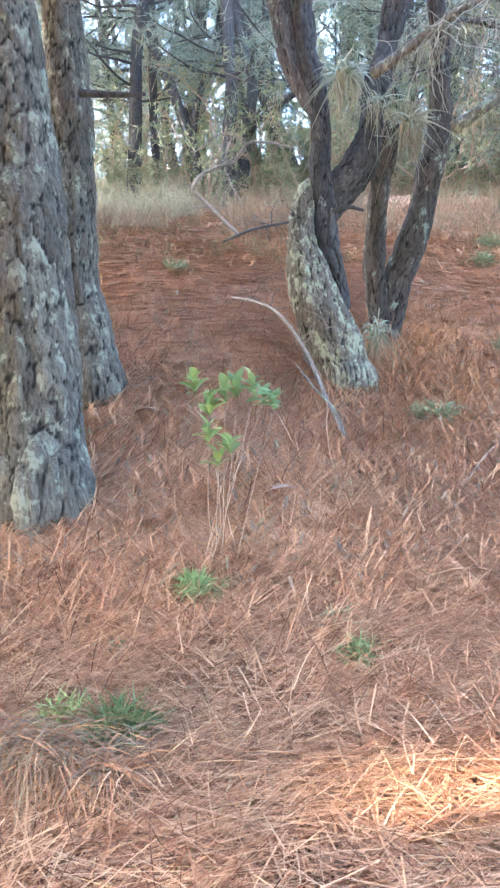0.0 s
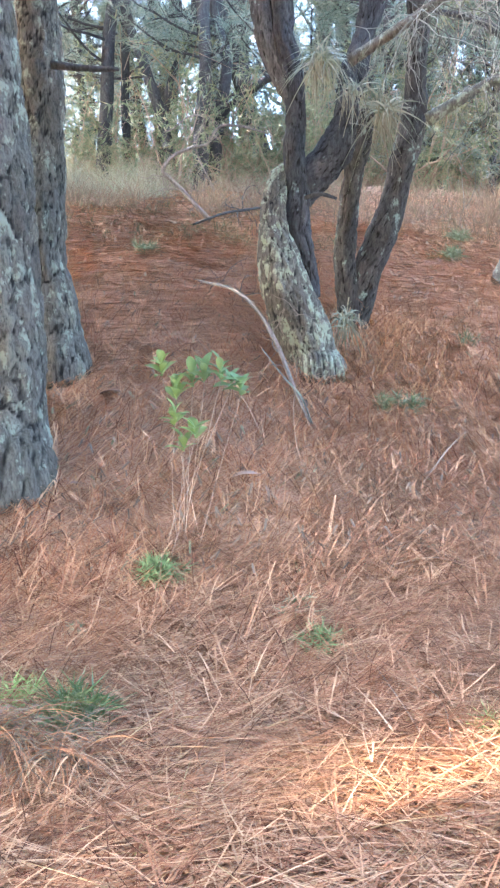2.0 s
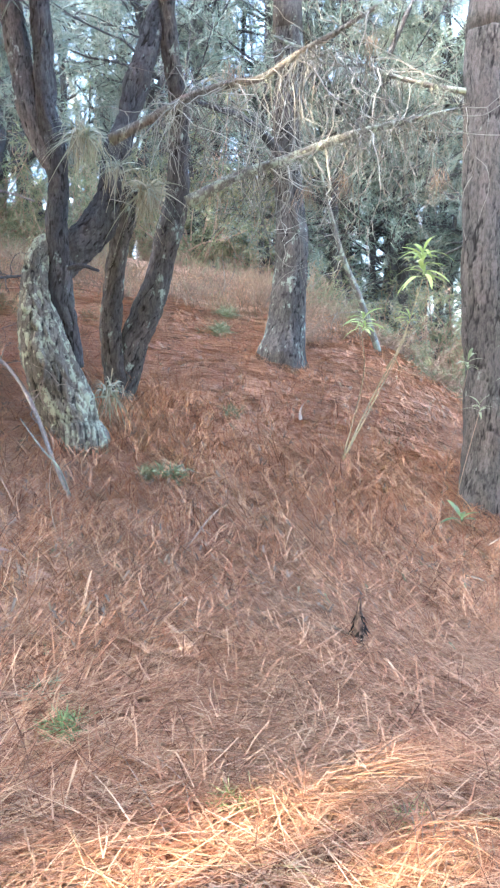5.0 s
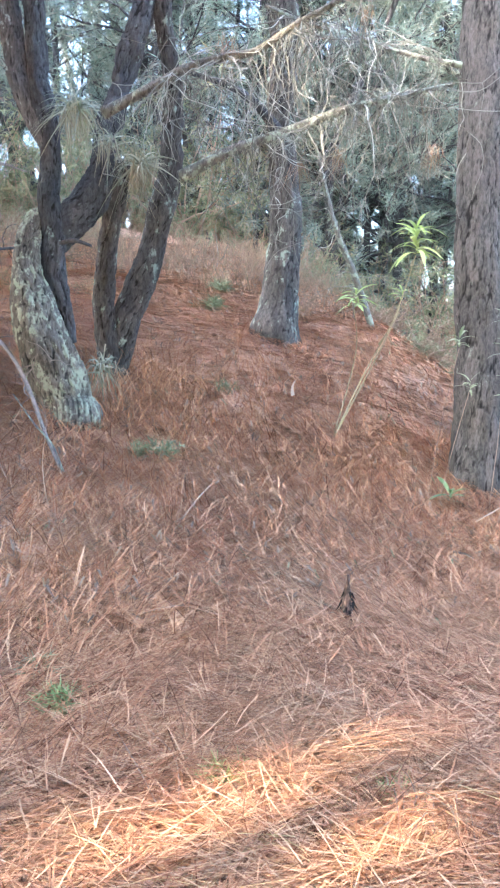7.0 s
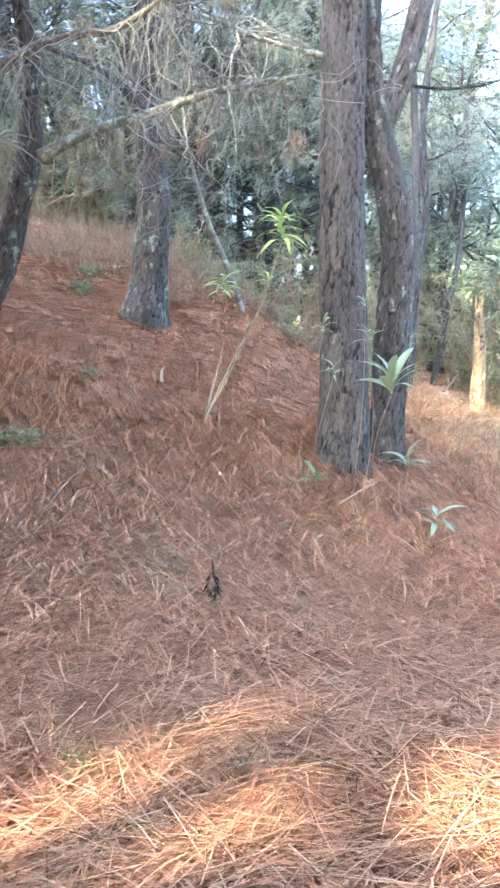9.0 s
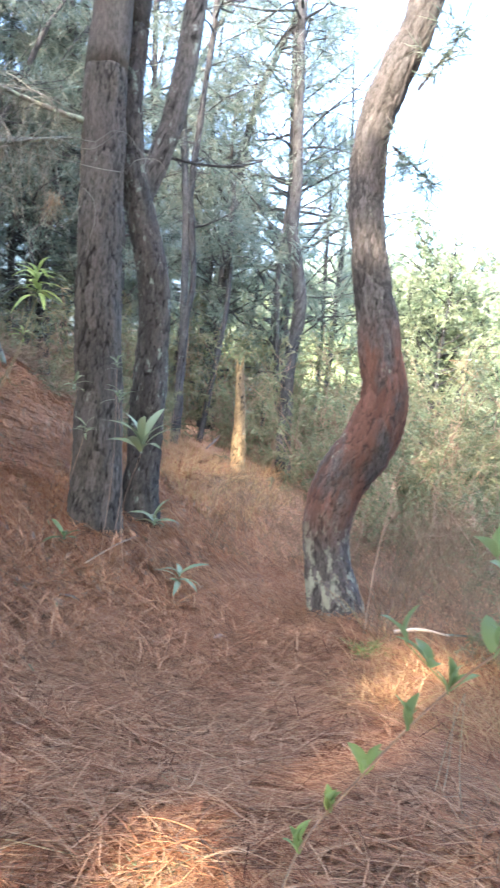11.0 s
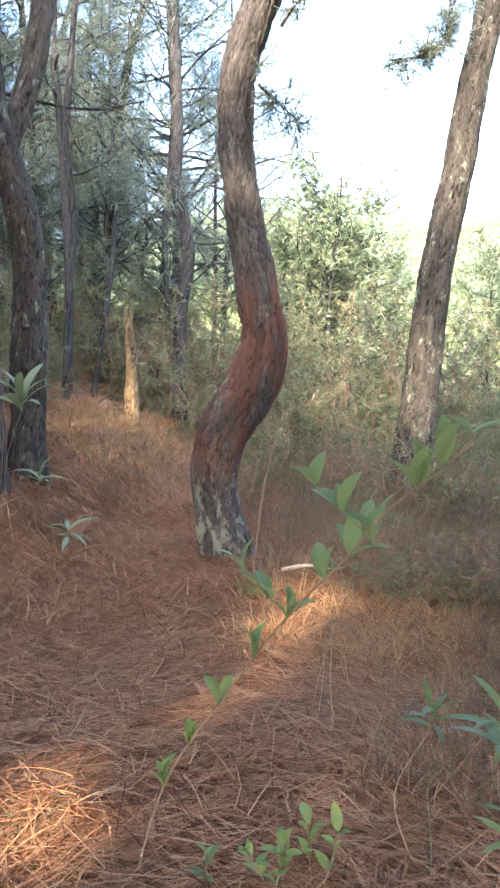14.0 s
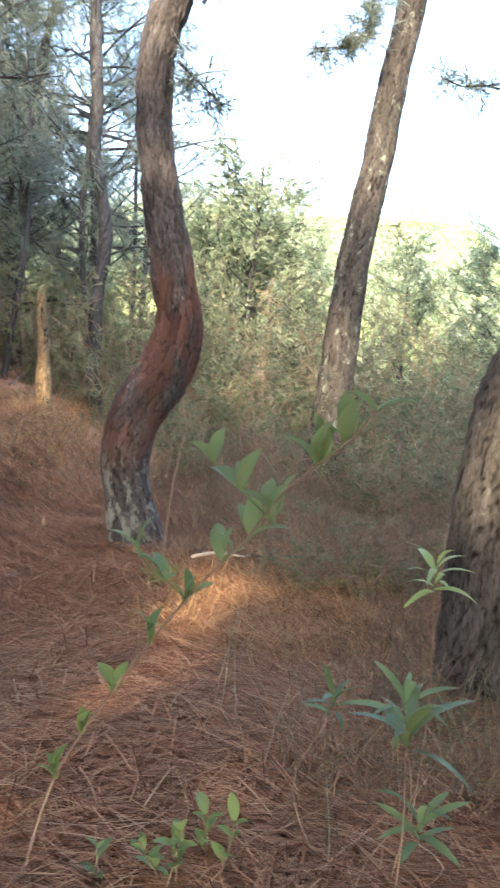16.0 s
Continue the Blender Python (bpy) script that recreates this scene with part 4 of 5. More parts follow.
# the tallest bush, standing clear of the rest
RNG = np.random.default_rng(109)
tall = new("small_tree")
ctrl = [(0, 0, -0.2, 0.05), (0.05, 0, 1.0, 0.045), (-0.05, 0.1, 2.0, 0.035), (0.05, 0.05, 3.2, 0.02), (0, 0, 4.1, 0.008)]
part("trunk", tube(ctrl, 0.15, 10, 0.008), BARK_DARK, tall)
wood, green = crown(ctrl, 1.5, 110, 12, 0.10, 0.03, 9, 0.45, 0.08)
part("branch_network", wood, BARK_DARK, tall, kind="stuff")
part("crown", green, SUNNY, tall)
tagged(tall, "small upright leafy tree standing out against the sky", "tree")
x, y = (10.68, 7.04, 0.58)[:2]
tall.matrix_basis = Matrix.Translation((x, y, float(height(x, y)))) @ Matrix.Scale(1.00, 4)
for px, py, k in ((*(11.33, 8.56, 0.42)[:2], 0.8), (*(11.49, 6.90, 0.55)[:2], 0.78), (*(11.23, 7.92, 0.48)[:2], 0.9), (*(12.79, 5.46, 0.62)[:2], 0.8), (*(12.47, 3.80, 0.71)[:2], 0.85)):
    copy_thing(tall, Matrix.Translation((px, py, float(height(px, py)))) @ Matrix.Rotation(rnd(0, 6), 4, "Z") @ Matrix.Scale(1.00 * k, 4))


def far_woods():
    """Tree tops on the hillside across the valley."""
    n = 430
    yaw, far = np.radians(rnd(34, 112, n)), 42 + 80 * rnd(0, 1, n) ** 1.4
    x, y = far * np.sin(yaw), far * np.cos(yaw)
    c = np.stack([x, y, height(x, y) + rnd(0.6, 2.0, n)], 1)
    size = np.repeat(rnd(0.7, 1.7, n), 56)[:, None]
    pts = np.repeat(c, 56, 0) + RNG.normal(size=(n * 56, 3)) * size * np.array([0.8, 0.8, 0.75])
    g = tufts(pts, RNG.normal(size=(n * 56, 3)) + np.array([0, 0, 0.7]), 5, 0.34, 0.13, 0.9)
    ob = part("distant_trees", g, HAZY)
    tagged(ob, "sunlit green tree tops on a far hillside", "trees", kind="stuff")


far_woods()


# ---- unseen pines added for shade, most on the sunny side, with gaps ----
RNG = np.random.default_rng(104)
def shade_pine(x, y):
    root = new("shade_pine")
    base = float(height(x, y))
    ctrl = [(x, y, base - 0.2, 0.2)] + [(x + rnd(-0.2, 0.2), y + rnd(-0.2, 0.2), base + h, 0.19 - 0.013 * h) for h in (1.5, 3, 5, 7, 9, 11)]
    part("trunk", tube(ctrl, 0.2, 14, 0.01), BARK, root)
    hang = 2.5 if y < -1.5 and x < 4.5 else 4.6
    n = 190 if hang > 4 else 270
    a, s = rnd(0, 2 * math.pi, n), rnd(0, 1, n)
    rad = 2.7 * np.sqrt(rnd(0.02, 1, n)) * (1.1 - 0.6 * s)
    c = np.stack([x + rad * np.cos(a), y + rad * np.sin(a), base + hang + (10.8 - hang) * s], 1)
    c = np.repeat(c, 6, 0) + RNG.normal(size=(n * 6, 3)) * 0.2
    c = c[shaded(c) & ~((c[:, 1] > -0.8) & (c[:, 0] > -0.8) & (c[:, 2] < 5.0))]
    part("crown", tufts(c, RNG.normal(size=c.shape) + np.array([0, 0, 0.5]), 5, 0.28, 0.11, 0.9), GREEN_NEEDLE, root)
    tagged(root, "tall unseen pine added so that its dense crown shades the path", "tree", "canopy pines")


# wider openings for the sun in the outer crowns, those of the added pines
GAPS = GAPS + [(0.85, 2.51, 0.02, 0.03), (1.05, 2.39, 0.02, 0.03), (1.29, 2.38, 0.02, 0.03), (1.65, 2.51, 0.02, 0.03), (1.53, 2.01, 0.02, 0.03), (1.32, 1.87, 0.02, 0.03), (1.15, 1.96, 0.02, 0.03), (0.97, 2.01, 0.02, 0.03), (0.78, 2.07, 0.02, 0.03), (0.56, 2.17, 0.02, 0.03), (0.38, 2.31, 0.02, 0.03), (1.10, 2.16, 0.02, 0.03), (1.79, 2.35, 0.02, 0.03),
               (0.57, 1.93, 0.02, 0.07), (1.95, 1.55, 0.06, 0.09), (3.85, 2.25, 0.0, 0.10), (7.22, 3.42, 1.04, 0.26), (4.32, 2.50, 0.02, 0.12)]
for x, y in [(-6.2, -0.9), (-8.6, -3.18), (-12.0, -2.8), (-1.6, -2.3), (0.9, -2.4), (3.0, -2.6), (-2.2, 2.6), (-3.2, 1.0), (-4.8, -2.2), (-5.5, 3.4), (-7.6, 0.6), (-7.2, -4.5), (-8.6, 5.6), (-4.4, 6.6), (-9.8, -1.4), (-2.6, -2.6), (-10.2, 3.0), (-1.6, -5.0), (-6.4, 8.6), (4.8, -1.8), (3.2, -4.6), (6.4, -0.8), (7.6, -2.8), (-3.4, 5.0), (-4.4, 8.9), (-6.8, 6.4)]:
    shade_pine(x, y)


# ---- plants and small things ----
RNG = np.random.default_rng(105)
def leaf_mesh(name, length, width, mat, fold=0.18, droop=0.25):
    """A pointed leaf with a folded midrib, along +y from its stalk."""
    v, q = [], []
    n = 7
    for i in range(n + 1):
        s = i / n
        w = width * 0.5 * (math.sin(math.pi * min(1.0, s * 0.93 + 0.05)) ** 0.8) * (1.0 if s < 1 else 0.0) + 0.001
        z = 0.10 * length * math.sin(s * 2.2) - droop * length * s * s
        for k in (-1, 0, 1):
            v.append((k * w, s * length, z + abs(k) * w * fold * 2))
    for i in range(n):
        for k in (0, 1):
            a = i * 3 + k
            q.append((a, a + 1, a + 4, a + 3))
    me = np_mesh(name, v, q)
    me.materials.append(mat)
    return me


BROAD = leaf_mesh("broad_leaf", 0.105, 0.042, LEAF)
BROAD_YELLOW = leaf_mesh("broad_leaf_light", 0.10, 0.044, LEAF_YELLOW)
LONG = leaf_mesh("long_leaf", 0.18, 0.030, LEAF_DEEP, 0.12, 0.35)
LONG_GREEN = leaf_mesh("long_leaf_green", 0.17, 0.026, LEAF, 0.12, 0.3)
LONG_GREY = leaf_mesh("long_leaf_grey", 0.18, 0.032, LEAF_BLUE, 0.12, 0.35)
WEED = leaf_mesh("weed_leaf", 0.14, 0.020, LEAF_LIME, 0.1, 0.5)
WEED_DULL = leaf_mesh("weed_leaf_dull", 0.13, 0.018, LEAF_BLUE, 0.1, 0.4)


def leaf(me, parent, at, turn, lift, size=1.0):
    """One leaf at a place of its plant; turn: heading in degrees; lift: how steeply it stands."""
    ob = new("leaf", me)
    ob.parent = parent
    ob.matrix_basis = Matrix.Translation(at) @ Matrix.Rotation(radians(turn), 4, "Z") @ Matrix.Rotation(radians(lift), 4, "X") @ Matrix.Rotation(rnd(-0.4, 0.4), 4, "Y") @ Matrix.Scale(size, 4)
    return ob


def rosette(parent, at, me, count, lift=25, size=1.0):
    a0 = rnd(0, 360)
    for k in range(count):
        leaf(me, parent, (at[0], at[1], at[2] + 0.008 * k), a0 + k * 137.5, lift + rnd(-22, 22) + 30 * k / count, size * rnd(0.7, 1.15))


def stem(parent, pts, r0, r1, mat, name="stem"):
    n = len(pts)
    ctrl = [(*p, r0 + (r1 - r0) * i / (n - 1)) for i, p in enumerate(pts)]
    part(name, tube(ctrl, 0.04, 7, 0.0008), mat, parent)
    return smooth_path(ctrl, 0.02)[0]


def sunk(p, drop=0.03):
    """The place p, set on the ground."""
    return (p[0], p[1], float(height(p[0], p[1])) - drop)


def on_ground(xy, up=0.0):
    return (xy[0], xy[1], float(height(xy[0], xy[1])) + up)


# the leaning sapling whose leafy top comes close to the eye
SAPLING = [(1.87, 1.2, 0.07), (1.98, 1.185, 0.34), (1.99, 1.005, 0.63), (1.99, 0.855, 0.84), (1.98, 0.725, 1.0), (1.95, 0.585, 1.14), (1.9, 0.465, 1.27), (1.87, 0.31, 1.4), (1.83, 0.25, 1.46)]
sapling = new("sapling")
run = stem(sapling, [sunk(SAPLING[0])] + SAPLING[1:], 0.0042, 0.0018, STEM_BROWN)
k = 0
i = 15
while i < len(run) - 1:
    s = i / len(run)
    ahead = run[min(i + 3, len(run) - 1)] - run[i - 3]
    toward = math.degrees(math.atan2(-ahead[0], ahead[1]))
    for side in range(4):
        leaf(BROAD_YELLOW if s < 0.45 else BROAD, sapling, run[i] + RNG.normal(size=3) * 0.008, toward + side * 72 + rnd(-35, 35), rnd(35, 88) if side else 80, rnd(0.6, 0.95) * (0.9 + 0.1 * s))
    k += 1
    if s > 0.55:
        a = radians(toward + 90 + 180 * (k % 2) + rnd(-50, 50))
        shoot = [run[i] + np.array([-math.sin(a) * q, math.cos(a) * q, 0.9 * q]) for q in (0.0, 0.05, 0.11)]
        stem(sapling, shoot, 0.002, 0.0012, LEAF, "side_shoot")
        for side in range(5):
            leaf(BROAD, sapling, shoot[1 + side % 2], side * 80 + rnd(-30, 30), rnd(25, 85), rnd(0.65, 1.0))
    i += 9
tagged(sapling, "leaning leafy sapling with pale green pointed leaves", "sapling")


def sprig(base, tall, count, me, label, lean=0.25, stems=3, name="leafy_sprig"):
    """A low plant of a few upright stems with leaves."""
    root = new(name)
    for j in range(stems):
        a = rnd(0, 6.28)
        d = np.array([math.cos(a) * lean, math.sin(a) * lean, 1.0])
        foot = on_ground((base[0] + rnd(-0.05, 0.05), base[1] + rnd(-0.05, 0.05)), -0.02)
        path = [p[:3] for p in wander(foot, d, tall * rnd(0.7, 1.1), 1, 1, 4, 0.12)]
        run = stem(root, path, 0.004, 0.002, STEM_BROWN)
        for c in range(count):
            f = 0.35 + 0.65 * (c + 0.5) / count
            leaf(me, root, run[min(len(run) - 1, int(f * len(run)))], c * 137.5 + rnd(-20, 20), rnd(25, 70), rnd(0.45, 0.8))
    tagged(root, label, "plant")
    return root


sprig((2.11, 0.90), 0.26, 7, BROAD_YELLOW, "bright green leafy sprig growing out of the litter")
sprig((2.20, 0.81), 0.24, 6, BROAD_YELLOW, "small bright green sprig in the needle litter", stems=2)
sprig((2.01, 0.97), 0.18, 5, BROAD, "single green sprig among fallen needles", stems=1)


def long_leaved(at, label, me=LONG, count=9, tall=None, lift=20, size=1.0, toward=(0, 0)):
    """A stalk from the ground to a rosette of long leaves at the place given."""
    root = new("long_leaved_plant")
    foot = on_ground((at[0] + toward[0], at[1] + toward[1]), -0.02)
    mid = tuple((np.array(foot) + np.array(at)) / 2 + np.array([rnd(-0.07, 0.07), rnd(-0.07, 0.07), 0.02]))
    stem(root, [foot, mid, at], 0.0024, 0.0016, STEM_BROWN)
    rosette(root, at, me, count, lift, size)
    tagged(root, label, "plant")
    return root


long_leaved((2.49, 0.64, 0.53), "slender green plant with long narrow leaves", count=7, size=0.75)
long_leaved((2.55, 0.45, 0.54), "plant with long drooping green leaves beside the path", LONG_GREEN, 10, size=1.0)
long_leaved((2.39, 0.37, 0.57), "plant with one broad long leaf arching over the litter", LONG, 7, size=1.15)
long_leaved((2.59, 0.39, 0.20), "low rosette of bright green long leaves", LONG_GREEN, 12, size=0.85)
long_leaved((2.81, 0.51, 0.84), "yellow-green leafy plant near a rough trunk", WEED, 12, size=0.9)
long_leaved((3.59, 4.49, 1.00), "grey-green rosette of long leaves on a thin stalk", LONG_GREY, 12, size=1.6, toward=(-0.2, -0.2))
long_leaved((3.62, 4.32, 0.51), "low green plant with strap-like leaves at a pine foot", LONG_GREY, 9, size=1.1)
long_leaved((3.59, 3.94, 0.20), "flat green rosette lying on the needle litter", LONG_GREY, 9, size=1.0, lift=4)
long_leaved((3.26, 4.89, 1.39), "tall thin weed with drooping narrow leaves", WEED_DULL, 11, toward=(-0.25, -0.1))
long_leaved((3.43, 4.57, 1.35), "thin weed with narrow grey-green leaves by a trunk", WEED_DULL, 10, toward=(-0.1, -0.15))
long_leaved((3.48, 4.70, 1.58), "thin tall weed topped by a few leaves", WEED_DULL, 8, size=0.8, toward=(-0.1, -0.1))
long_leaved((3.13, 4.69, 0.35), "dark green low plant at the foot of a pine", LONG, 8, size=0.9, lift=10)
long_leaved((3.34, 4.85, 1.10), "weed with a few narrow leaves beside a pine", WEED_DULL, 8, toward=(-0.3, -0.15))

# the tall weed with pale stems and tufted tops
weed = new("tall_weed")
foot = (2.56, 5.44)
stem(weed, [on_ground(foot, -0.03), (2.85, 5.55, 1.15), (3.09, 5.54, 1.60), (3.26, 5.56, 2.07)], 0.0065, 0.004, STEM)
stem(weed, [on_ground(foot, -0.03), (2.75, 5.62, 1.03), (2.83, 5.64, 1.38), (2.82, 5.69, 1.66)], 0.006, 0.003, STEM)
stem(weed, [on_ground(foot, -0.03), (2.95, 5.58, 1.25), (3.15, 5.63, 1.60), (3.19, 5.64, 1.73)], 0.006, 0.003, STEM)
stem(weed, [(2.97, 5.55, 1.39), (3.03, 5.54, 1.47), (3.06, 5.52, 1.41), (3.11, 5.50, 1.38)], 0.007, 0.003, STEM, "bent_shoot")
rosette(weed, (3.26, 5.56, 2.08), WEED, 26, 5, 1.7)
rosette(weed, (2.83, 5.69, 1.67), WEED, 14, 5, 1.3)
rosette(weed, (3.20, 5.64, 1.74), WEED, 9, 10, 0.9)
tagged(weed, "tall weed with pale yellow stems and tufted narrow leaves", "plant")


# broad-leaved thin weeds on the bank
for at, me, c in (((-0.22, 3.91, 0.94), BROAD_YELLOW, 9), ((-0.08, 3.98, 1.01), BROAD, 9), ((0.05, 4.02, 0.97), BROAD, 8), ((-0.19, 3.87, 0.69), BROAD_YELLOW, 6), ((-0.29, 3.98, 1.05), BROAD_YELLOW, 9), ((-0.14, 3.99, 0.99), BROAD, 10), ((0.00, 3.95, 1.02), BROAD, 10), ((0.10, 4.00, 0.94), BROAD, 8), ((-0.23, 3.84, 0.82), BROAD_YELLOW, 9), ((-0.13, 3.84, 0.76), BROAD_YELLOW, 7)):
    root = new("broad_leaved_weed")
    foot = on_ground((-0.21, 3.59), -0.02)
    foot = (foot[0] + rnd(-0.1, 0.1), foot[1] + rnd(-0.08, 0.08), foot[2])
    mid = tuple((np.array(foot) * 0.5 + np.array(at) * 0.5) + RNG.normal(size=3) * 0.02)
    stem(root, [foot, mid, at], 0.0018, 0.0012, STEM_BROWN)
    rosette(root, at, me, c, 25, 1.0)
    tagged(root, "thin-stemmed weed with soft light green leaves", "plant", "weeds on the slope")


def fern(xy, size, mat, label, count=46, name="pine_seedling"):
    """A feathery tuft of fine green needles."""
    root = new(name)
    g = on_ground(xy)
    n = count
    way = RNG.normal(size=(n, 3)) * np.array([1, 1, 0.3]) + np.array([0, 0, 1.0])
    sag = np.zeros((n, 3))
    sag[:, 2] = -0.35
    base = np.array(g) + RNG.normal(size=(n, 3)) * np.array([0.15, 0.15, 0.0]) * size
    a = blades(base, way, size * rnd(0.6, 1.1, n), size * 0.05, sag, 4, None, 0.2)
    tips = base + unit(way) * size * 0.45
    b = tufts(np.repeat(tips, 3, 0), np.repeat(way, 3, 0), 6, size * 0.4, size * 0.035, 0.8, 0.3)
    part("frond_tuft", a, mat, root, kind="stuff")
    part("leaflet_spray", b, mat, root, kind="stuff")
    tagged(root, label, "plant", "green seedlings")


fern((-0.31, 3.40), 0.17, LEAF, "feathery green seedling in pine needles", 130)
fern((0.30, 3.19), 0.15, LEAF_BLUE, "soft pale green fern among pine needles", 26)
fern((0.36, 2.92), 0.16, LEAF, "small green fern among fallen needles", 60)
fern((0.33, 3.48), 0.08, LEAF, "tiny two-leaved green seedling", 10)
fern((-0.62, 3.05), 0.10, LEAF_BLUE, "tiny grey-green seedling in the litter", 16)
fern((-0.54, 2.50), 0.24, LEAF_DEEP, "dark green feathery fern beside a grass clump", 80)
fern((1.16, 4.96), 0.2, LEAF_BLUE, "dark green fern at the foot of the bank", 30)
fern((1.00, 4.91), 0.16, LEAF_BLUE, "low dark fern on the slope", 22)
fern((1.85, 5.92), 0.18, LEAF_BLUE, "dull green fern on the needle slope", 18)
fern((0.84, 2.36), 0.15, LEAF_YELLOW, "yellow-green seedling in a sunny patch", 30)
fern((1.35, 2.14), 0.13, LEAF_YELLOW, "bright green fern leaf in a sunny patch", 40)
fern((1.41, 2.04), 0.09, LEAF_YELLOW, "withered pale seedling in the litter", 12)
fern((4.10, 2.70), 0.22, LEAF_YELLOW, "small yellow flowering weed by a pine foot", 26)
fern((4.92, 1.80), 0.34, LEAF_YELLOW, "yellow weed standing in dry grass", 40)
fern((1.79, 1.62), 0.14, LEAF_BLUE, "grey-green seedling in sunlit dry needles", 24)
fern((2.24, 2.08), 0.12, LEAF_BLUE, "faint green seedling among fallen needles", 16)
fern((2.50, 8.36), 0.25, LEAF_BLUE, "grey-green weed at the top of the slope", 40)
fern((2.23, 7.71), 0.25, LEAF_BLUE, "low green weed on the slope", 40)
fern((-0.62, 7.29), 0.22, LEAF_BLUE, "dull green weed on the red slope", 34)


def grass_clump(xy, size, count, mat, label, up=0.9, width=0.004, category="grass"):
    """Arching dry strands from one foot."""
    g = on_ground(xy)
    base = np.array(g) + RNG.normal(size=(count, 3)) * np.array([0.06, 0.06, 0.0]) * (size / 0.4)
    way = RNG.normal(size=(count, 3)) * np.array([0.7, 0.7, 0.1 + 0.15 * up]) + np.array([0, 0, up])
    if up < 0.65:
        size, width = size * 0.75, width * 0.85
        base = base + RNG.normal(size=(count, 3)) * np.array([0.12, 0.12, 0.0]) + np.array([0, 0, 0.03])
        way[:, 2] = rnd(0.02, 0.2, count)
    sag = RNG.normal(size=(count, 3)) * 0.12
    sag[:, 2] = -rnd(0.35, 0.95, count) * min(up, 1.0) * (0.3 if up < 0.65 else 1.0)
    ob = new("grass_clump")
    k, long = count * 2 // 3, size * rnd(0.5, 1.2, count)
    part("strand_tuft", blades(base[:k], way[:k], long[:k], width, sag[:k], 5, None, 0.25), mat, ob, kind="stuff")
    part("withered_tuft", blades(base[k:], way[k:], long[k:], width, sag[k:], 5, None, 0.25), DRY_WEED if mat is NEEDLE else NEEDLE, ob, "browner withered strands", kind="stuff")
    tagged(ob, label, category, "dry grass clumps")
    return ob


def falling_clump(xy, rise, size, count, heading, label, width=0.005, fan=1.1, lift=0.7, drop=1.1, mat=NEEDLE):
    """Strands that arch over from a raised crown and hang down to one side."""
    g = np.array(on_ground(xy, rise))
    a = heading + RNG.normal(size=count) * fan
    base = g + RNG.normal(size=(count, 3)) * np.array([0.07, 0.05, 0.02])
    way = np.stack([np.cos(a), np.sin(a), rnd(0.03, lift, count)], 1)
    sag = RNG.normal(size=(count, 3)) * 0.08
    sag[:, 2] = -rnd(0.4, 1.0, count) * drop
    ob = new("grass_clump")
    k, long = count * 2 // 3, size * rnd(0.4, 1.15, count)
    part("strand_tuft", blades(base[:k], way[:k], long[:k], width, sag[:k], 6, None, 0.3), mat, ob, kind="stuff")
    part("withered_tuft", blades(base[k:], way[k:], long[k:], width, sag[k:], 6, None, 0.3), DRY_WEED if mat is NEEDLE else NEEDLE, ob, "browner withered strands", kind="stuff")
    tagged(ob, label, "grass", "dry grass clumps")


falling_clump((-0.75, 2.34), 0.10, 0.40, 400, -1.5, "arching clump of dry reddish needles hanging from a raised foot", 0.0036, mat=DRY_WEED)
falling_clump((-0.85, 2.32), 0.10, 0.32, 200, -1.5, "heap of dry brown strands beside a green shoot", 0.0036, mat=DRY_WEED)
falling_clump((-0.55, 2.24), 0.06, 0.34, 180, -0.9, "bent brown strands falling away from a clump")
falling_clump((1.41, 1.98), 0.05, 0.26, 190, -1.0, "sunlit bundle of dry bent strands", 0.0036, 1.2, 0.25, 0.35)
falling_clump((1.28, 2.37), 0.04, 0.30, 160, 0.1, "sunlit bundle of long dry needles", 0.0038, 0.5, 0.15, 0.2)
falling_clump((1.92, 1.62), 0.06, 0.25, 230, -1.0, "golden heap of dry needles", 0.0038, 1.7, 0.35, 0.5)
fern((-0.76, 2.58), 0.19, LEAF_LIME, "yellow-green shoot on top of a dry clump", 40)
grass_clump((-0.22, 2.07), 0.32, 60, STRAW, "pale yellow dry grass clump in the litter", 0.5, 0.005)
grass_clump((-0.11, 1.85), 0.30, 50, STRAW, "yellow-green grass blades lying in the litter", 0.4, 0.005)
grass_clump((1.10, 2.15), 0.30, 130, STRAW, "heap of pale dry needles in the sun", 0.45)
grass_clump((0.80, 2.05), 0.30, 110, STRAW, "sunlit pale dry grass heap", 0.4)
grass_clump((1.25, 1.91), 0.36, 150, STRAW, "sunlit heap of dry bent strands", 0.45)
grass_clump((0.37, 2.18), 0.32, 90, STRAW, "yellowish dry grass clump beside the path", 0.5)
grass_clump((0.52, 1.92), 0.32, 120, STRAW, "sunny patch of straw-coloured dry grass", 0.45)
grass_clump((1.33, 4.96), 0.30, 70, NEEDLE, "brown dry clump at the foot of the slope", 0.8)
grass_clump((3.11, 4.26), 0.40, 110, NEEDLE, "brown dry grass clump by a pine foot", 0.8)
grass_clump((3.51, 3.94), 0.36, 80, NEEDLE, "brown grass clump by the thin twigs", 0.7)
grass_clump((1.85, 1.52), 0.36, 170, STRAW, "sunlit heap of tangled dry strands", 0.5)
grass_clump((3.63, 2.14), 0.40, 150, STRAW, "reddish straw grass lit by low sun", 0.7)
grass_clump((4.09, 2.19), 0.36, 120, STRAW, "straw-coloured grass clump near a pale stick", 0.7)
grass_clump((4.30, 1.59), 0.46, 140, STRAW, "tall dry yellow grass beside the scrub", 1.0)
grass_clump((2.58, 0.87), 0.30, 90, STRAW, "flattened dry grass in a streak of sun", 0.4)
